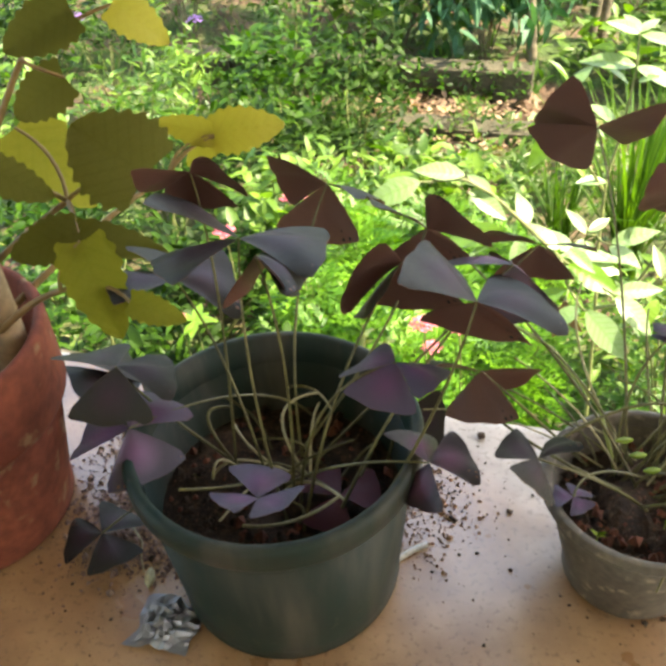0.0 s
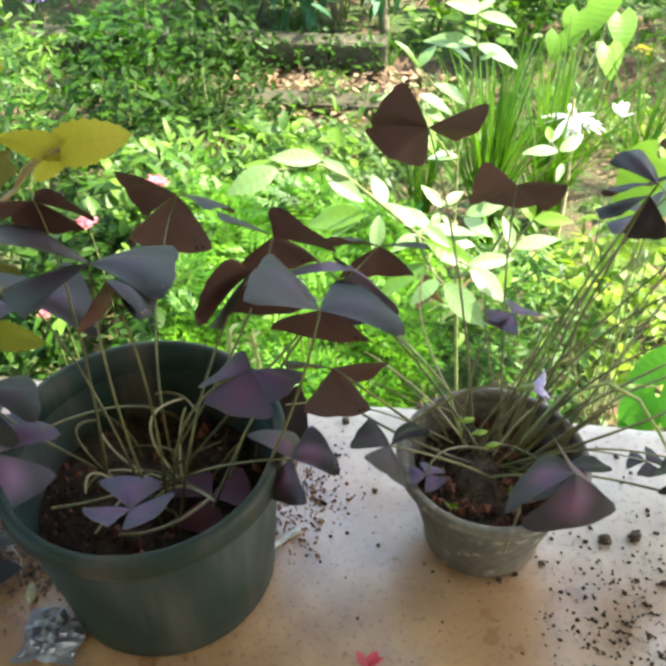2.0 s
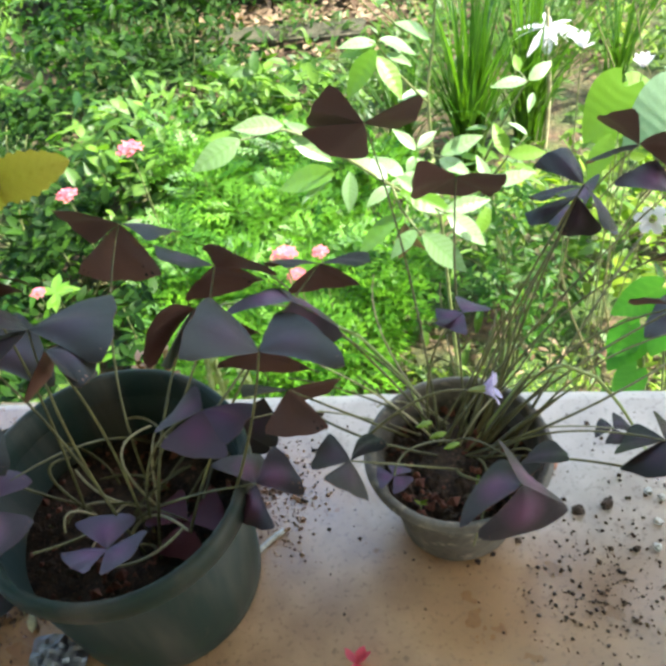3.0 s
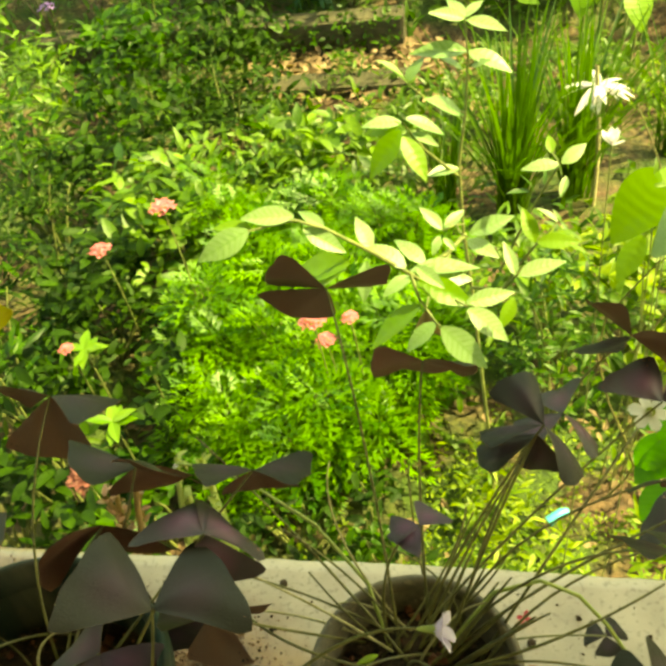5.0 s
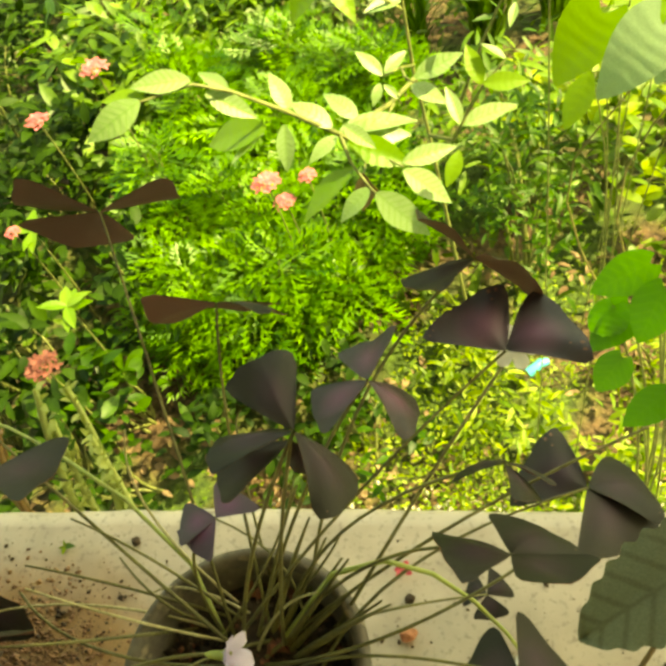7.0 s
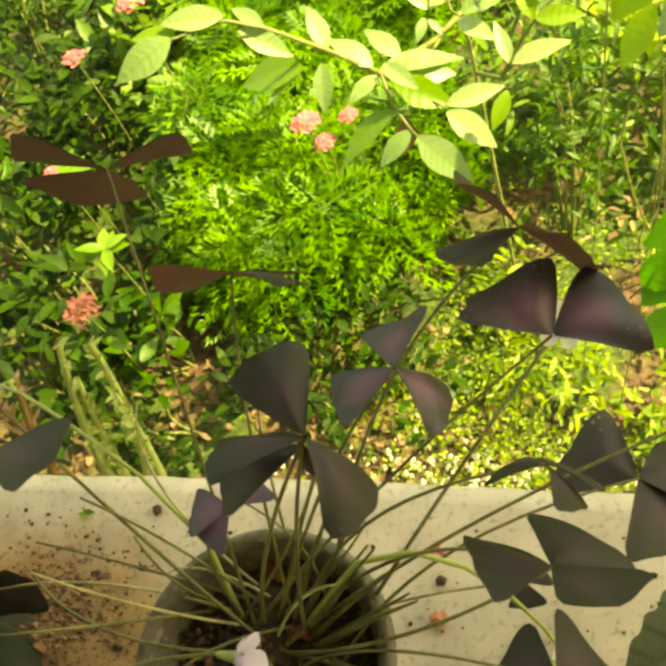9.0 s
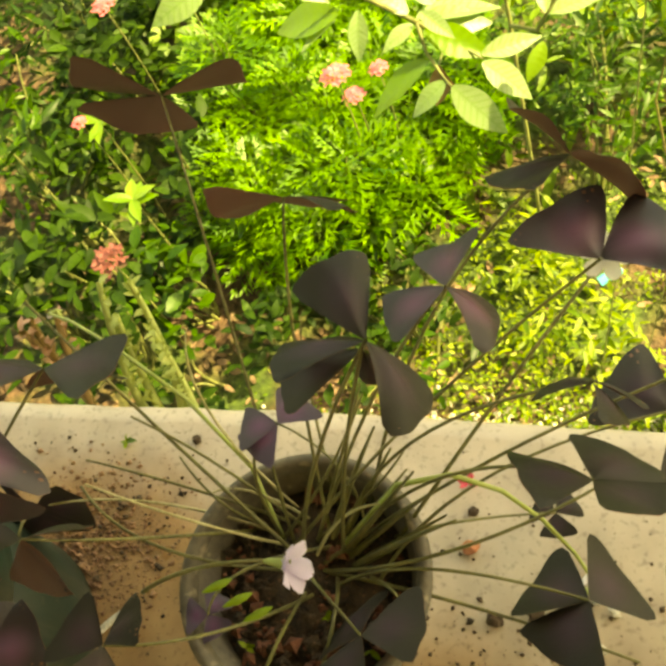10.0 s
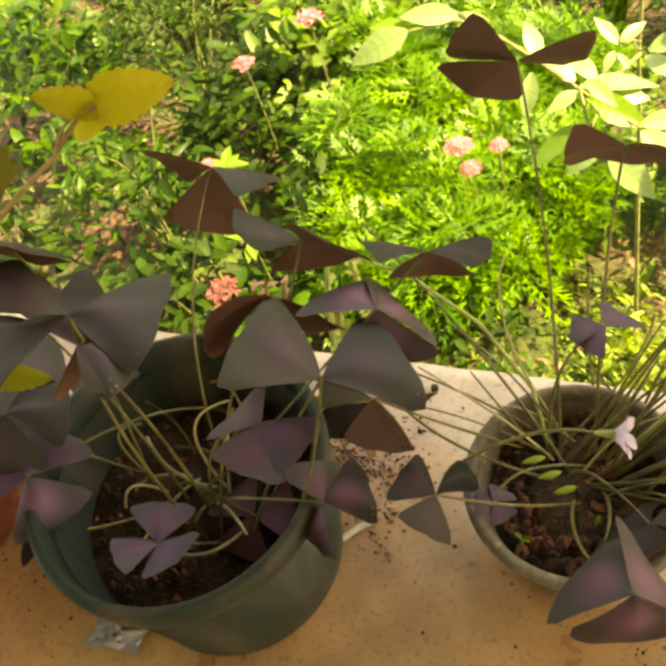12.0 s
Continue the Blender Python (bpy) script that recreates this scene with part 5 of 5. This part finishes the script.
strap_clump((0.40, 3.2), 130, 1.25, STRAP, "tall clump of long narrow arching grass leaves", "grass", "grass clumps", 0.55)
strap_clump((0.75, 3.5), 110, 1.15, STRAP, "tall clump of long narrow arching grass leaves", "grass", "grass clumps", 0.6)
strap_clump((0.05, 3.35), 60, 0.9, STRAP, "low clump of long narrow arching grass leaves", "grass", "grass clumps", 0.8)
strap_clump((1.3, 3.9), 60, 1.0, STRAP, "clump of long narrow arching grass leaves", "grass", "grass clumps", 0.7)
bush("tiny_leaf_bush", "dense dark bush with tiny bright leaves", (0.50, 1.75), 0.16, 0.16, -1.02, 420, LANCE, 0.05, BROAD, "", 0.5, 8)
bush("tiny_leaf_bush", "dense bush with narrow green leaves", (0.55, 2.2), 0.4, 0.3, -1.15, 600, LANCE, 0.085, FAR, "", 0.4, 8)
bush("loose_shrub", "loose yellow-green shrub with oval leaves", (0.9, 2.3), 0.45, 0.35, -1.15, 520, OVATE, 0.085, MOSS, "", 0.2, 8)

# white spider flowers over thin stalks
for x, y, z in ((0.487, 0.92, -0.08), (0.620, 0.95, -0.15)):
    base = thing("white_flower", (x, y, GROUND), "white flower on a tall thin stalk", "flower", "white flowers")
    part("stem", tube(bow((0, 0, 0), (0, 0, z - GROUND), 0, (0.03, 0.0), 8), 0.0022, 0.0014), TWIG, base)
    part("flower_head", spread(blade_template(1, 0.55, 0.2, -0.2, 4, 1.3), np.tile((0, 0, z - GROUND), (8, 1)), np.arange(8) * 0.8, rng.uniform(0.3, 1.2, 8), np.zeros(8), np.full(8, 0.032)), WHITE, base)
lily = thing("spider_lily", (0.84, 3.4, GROUND), "white drooping flower cluster on a pale bare stem", "flower")
part("stem", tube(bow((0, 0, 0), (-0.05, 0, 0.85), 0, (0.04, 0), 8), 0.016, 0.010), WHITE_STALK, lily)
part("flower_head", spread(LANCE, np.tile((-0.03, 0, 0.74), (26, 1)), rng.uniform(0, 6.3, 26), rng.uniform(-1.2, 0.6, 26), rng.normal(0, 0.4, 26), rng.uniform(0.09, 0.19, 26)), WHITE, lily)
for x, y in ((1.75, 4.6), (1.9, 4.2), (1.5, 5.2)):
    flower_head((x, y, -1.75), 0.06, OX_YELLOW, "yellow flower among the weeds", 12)

# mid-garden bushes
MID = [(-1.55, 2.2, -1.35), (-1.95, 1.9, -1.3), (-1.4, 2.75, -1.3), (-2.0, 2.7, -1.15), (-2.6, 2.4, -1.1), (-1.15, 3.2, -1.35), (-1.75, 3.4, -1.15), (-2.4, 3.3, -1.0), (-0.75, 3.55, -1.55), (-1.25, 3.9, -1.3),
       (-1.9, 4.2, -1.1), (-2.7, 4.1, -0.95), (-1.45, 4.7, -1.3), (-2.1, 5.0, -1.1), (-3.2, 3.2, -0.9), (-3.4, 4.6, -0.8), (-4.3, 5.3, -0.9), (-4.9, 6.0, -0.8), (-4.2, 4.5, -0.9), (-5.4, 5.4, -0.8), (-5.3, 6.8, -0.7)]
# every third bush takes the leaf colour with shade in it
for k, (x, y, top) in enumerate(MID):
    bush("garden_bush", ("bushy green shrub with small pointed leaves", "leafy shrub with fresh green leaves")[k % 2], (x, y), 0.42, 0.38, top, 520, (OVATE, LANCE)[k % 2], 0.075 + 0.012 * (k % 3), (SHADED, BROAD, FAR)[k % 3], "mid-garden bushes", 0.35, 7)
for x, y in ((-0.2, 3.4), (-0.5, 4.05), (0.1, 4.3), (0.9, 4.6), (1.5, 4.4), (2.2, 4.0), (1.7, 3.2), (2.4, 3.0), (1.4, 2.6), (1.5, 1.9), (2.0, 2.3)):
    bush("garden_weed", "low straggling weed with narrow leaves", (x, y), 0.4, 0.35, -1.82, 260, LANCE, 0.085, MOSS if x > 1.2 else BLADE, "low garden weeds", 0.5, 5)
for x, y in ((-1.32, 1.66), (-1.08, 1.30)):
    base = thing("young_plant", (x, y, GROUND), "upright young plant with lime-green leaves", "plant", "young plants")
    part("stem", tube(bow((0, 0, 0), (0, 0, 0.68), 0, (0.02, 0.01), 8), 0.006, 0.003), TWIG, base)
    for k in range(7):
        put_leaf(base, PALE_LEAVES[3], (0.0, 0.0, 0.68 - 0.02 * (k // 4)), k * 1.5 + x, rng.normal(0.25, 0.15), 0, 0.10)

for x, y in ((-2.3, 4.6), (-1.85, 4.5), (-1.45, 4.65), (-1.1, 4.25), (-0.6, 4.85), (0.15, 4.85), (-0.15, 4.15)):
    bush("garden_weed", "low straggling weed with narrow leaves", (x, y), 0.28, 0.2, -1.84, 150, LANCE, 0.07, BLADE, "low garden weeds", 0.5, 5)

# far end: low stone wall, kerb, leaf litter, shrubs and slim trunks
def stone_wall(x0, x1, y, z0, h, name, label):
    w = thing(name, ((x0 + x1) / 2, y, z0), label, "wall", kind="structure")
    x = x0
    shapes = []
    for k in range(4):
        bm = box(-0.5, 0.5, -0.11, 0.11, 0, 1, 0.03)
        for v in bm.verts:
            v.co += Vector((noise.noise(v.co * 3 + Vector((k * 7, 0, 0))), noise.noise(v.co * 4 + Vector((0, k * 7, 0))), noise.noise(v.co * 3 + Vector((0, 0, k * 7))))) * 0.03
        me = bpy.data.meshes.new("stone")
        bm.to_mesh(me)
        bm.free()
        me.materials.append(WALL_STONE)
        shapes.append(me)
    rows = max(1, round(h / 0.17))
    for r in range(rows):
        x = x0 - 0.2 * (r % 2)
        while x < x1:
            l = rng.uniform(0.28, 0.6)
            o = new("stone", shapes[rng.integers(0, 4)])
            o.parent = w
            o.location = (x + l / 2 - w.location.x, rng.normal(0, 0.012), r * h / rows - 0.02)
            o.scale = (l * 1.0, 1.0, h / rows * 1.03)
            x += l
    return w


stone_wall(-3.0, -0.42, 5.45, GROUND - 0.02, 0.30, "garden_wall", "low mossy dark stone garden wall")
stone_wall(-1.35, -0.25, 4.84, GROUND - 0.03, 0.13, "garden_kerb", "low dark stone kerb across the bed")
m = 1000
spots = np.c_[rng.uniform(-3.1, -0.35, m), 5.43 + rng.normal(-0.08, 0.09, m), GROUND + rng.uniform(0.0, 1.0, m) ** 0.6 * 0.31]
tagged(part("wall_creeper", spread(OVATE, spots, rng.uniform(0, 6.3, m), rng.normal(0.2, 0.5, m), rng.normal(0, 0.5, m), rng.uniform(0.025, 0.07, m)), BROAD),
       "dark green creeper over the low wall", "creeper", kind="stuff")
m = 800
spots = np.c_[rng.uniform(-1.5, 0.2, m), rng.normal(5.05, 0.26, m).clip(4.2, 5.33), np.full(m, GROUND + 0.05)]
tagged(part("fallen_leaves", spread(OVATE, spots, rng.uniform(0, 6.3, m), rng.normal(0.1, 0.3, m), rng.normal(0, 0.4, m), rng.uniform(0.05, 0.11, m)), LITTER),
       "thick layer of pale dry fallen leaves", "leaf litter", kind="stuff")
m = 6000
spots = np.c_[rng.uniform(-4.5, 4.5, m), rng.uniform(1.6, 9.0, m), np.full(m, GROUND + 0.05)]
spots = spots[~((spots[:, 0] > -1.4) & (spots[:, 0] < 0.2) & (spots[:, 1] > 4.85) & (spots[:, 1] < 5.4))]
m = len(spots)
spots[:, 2] += np.where(spots[:, 1] > 5.5, 0.08, 0.0)
tagged(part("weedy_grass", spread(LANCE, spots, rng.uniform(0, 6.3, m), rng.normal(0.8, 0.4, m), rng.normal(0, 0.4, m), rng.uniform(0.06, 0.16, m)), BLADE),
       "weedy green grass between the beds", "grass", kind="stuff")
for k, (x, y, top) in enumerate(((-1.5, 6.2, -1.0), (-2.4, 6.5, -0.7), (-3.4, 6.0, -0.6), (0.5, 5.9, -1.3), (1.3, 6.0, -1.1), (2.2, 5.6, -0.9), (3.0, 5.0, -0.9), (3.0, 6.5, -0.5), (1.8, 7.2, -0.6), (0.4, 7.4, -0.8), (-0.8, 7.6, -0.6), (-2.0, 7.8, -0.4), (-3.6, 7.6, -0.2))):
    bush("far_bush", "loose green bush at the end of the garden", (x, y), 0.6, 0.5, top, 420, (OVATE, LANCE, FERN)[k % 3], 0.13, (FAR, BROAD, FAR)[k % 3], "far bushes", 0.35, 8, BARK)
bush("bluish_shrub", "dense drooping blue-green shrub", (-0.75, 6.0), 0.42, 0.35, -0.55, 620, LANCE, 0.20, BLUEGREEN, "", -0.6, 8, BARK)
for k, (x, y, lean) in enumerate(((0.02, 6.4, 0.1), (0.12, 6.5, -0.05), (-1.5, 6.6, 0.15), (-1.35, 6.9, -0.1), (-0.35, 5.9, -0.5), (-2.3, 6.1, 0.2))):
    t = thing("slim_tree", (x, y, GROUND), "slim pale tree trunk with a sparse crown", "tree", "slim trees")
    part("trunk", tube(bow((0, 0, -0.1), (lean, 0.1, 3.2), 0, (0.08, 0.0), 10), 0.045, 0.02, 8), BARK, t)
    m = 260
    part("crown", spread(OVATE, rng.normal(0, 1, (m, 3)) * (0.45, 0.4, 0.35) + np.array((lean, 0.1, 3.2)), rng.uniform(0, 6.3, m), rng.normal(0.1, 0.5, m), rng.normal(0, 0.5, m), rng.uniform(0.1, 0.18, m)), FAR, t)
for x, y, z, s in ((1.15, 5.0, -1.3, 0.26), (1.0, 5.1, -1.45, 0.24), (1.3, 5.2, -1.5, 0.25), (1.2, 4.9, -1.6, 0.22), (0.9, 5.2, -1.65, 0.2)):
    t = thing("taro_leaf", (x, y, GROUND), "large rounded bluish green leaf on a tall stalk", "plant", "large round leaves")
    st = part("stalk", tube(bow((0, 0, 0), (0, 0, z - GROUND), 0, (0.05, 0.03), 6), 0.010, 0.006), TWIG, t)
    put_leaf(st, HEART[0], (0, 0, z - GROUND), rng.uniform(3.8, 5.4), -0.6, 0, s)
n = 9000
spots = np.c_[rng.uniform(-9, 9, n), rng.uniform(8.6, 10.0, n), GROUND + rng.uniform(0, 3.6, n) ** 1.0]
tagged(part("hedge", spread(OVATE, spots, rng.uniform(0, 6.3, n), rng.normal(0.2, 0.5, n), rng.normal(0, 0.5, n), rng.uniform(0.14, 0.26, n)), FAR), "tall dense green hedge closing the garden", "hedge", kind="stuff")

# stems that grow up beside the ledge
succulent = thing("succulent_plant", (-0.18, 0.16, GROUND), "straggly succulent with budded stems beside the ledge", "plant")
part("trunk", tube([(0, -0.08, -0.02), (0.02, -0.10, 0.7), (0.02, -0.12, 1.90)], 0.012, 0.006), BARK, succulent)
for to, m in (((-0.154, 0.166, -0.051), STALK), ((-0.125, 0.177, -0.066), STALK), ((-0.14, 0.14, -0.08), STALK), ((-0.22, 0.11, -0.04), PINK), ((-0.205, 0.13, -0.06), PINK), ((-0.235, 0.10, -0.05), PINK), ((-0.10, 0.13, -0.10), STALK)):
    end = Vector(to) - succulent.location
    pts = bow((end.x + 0.045, -0.12, GROUND * -1 - 0.22), end, -0.03, rng.normal(0, 0.03, 2), 14)
    st = part("stem", tube(pts, 0.0070, 0.004), STALK_LIGHT if m is STALK else RED_STALK, succulent)
    q = np.array([pts[5].lerp(pts[14], u) for u in np.linspace(0, 1, 24)])
    bud = part("bud", spread(OVATE, q, rng.uniform(0, 6.3, 24), rng.uniform(0.3, 1.1, 24), np.zeros(24), rng.uniform(0.010, 0.020, 24)), STALK_LIGHT if m is STALK else PINK_BUD, st)
    tagged(bud, kind="stuff")
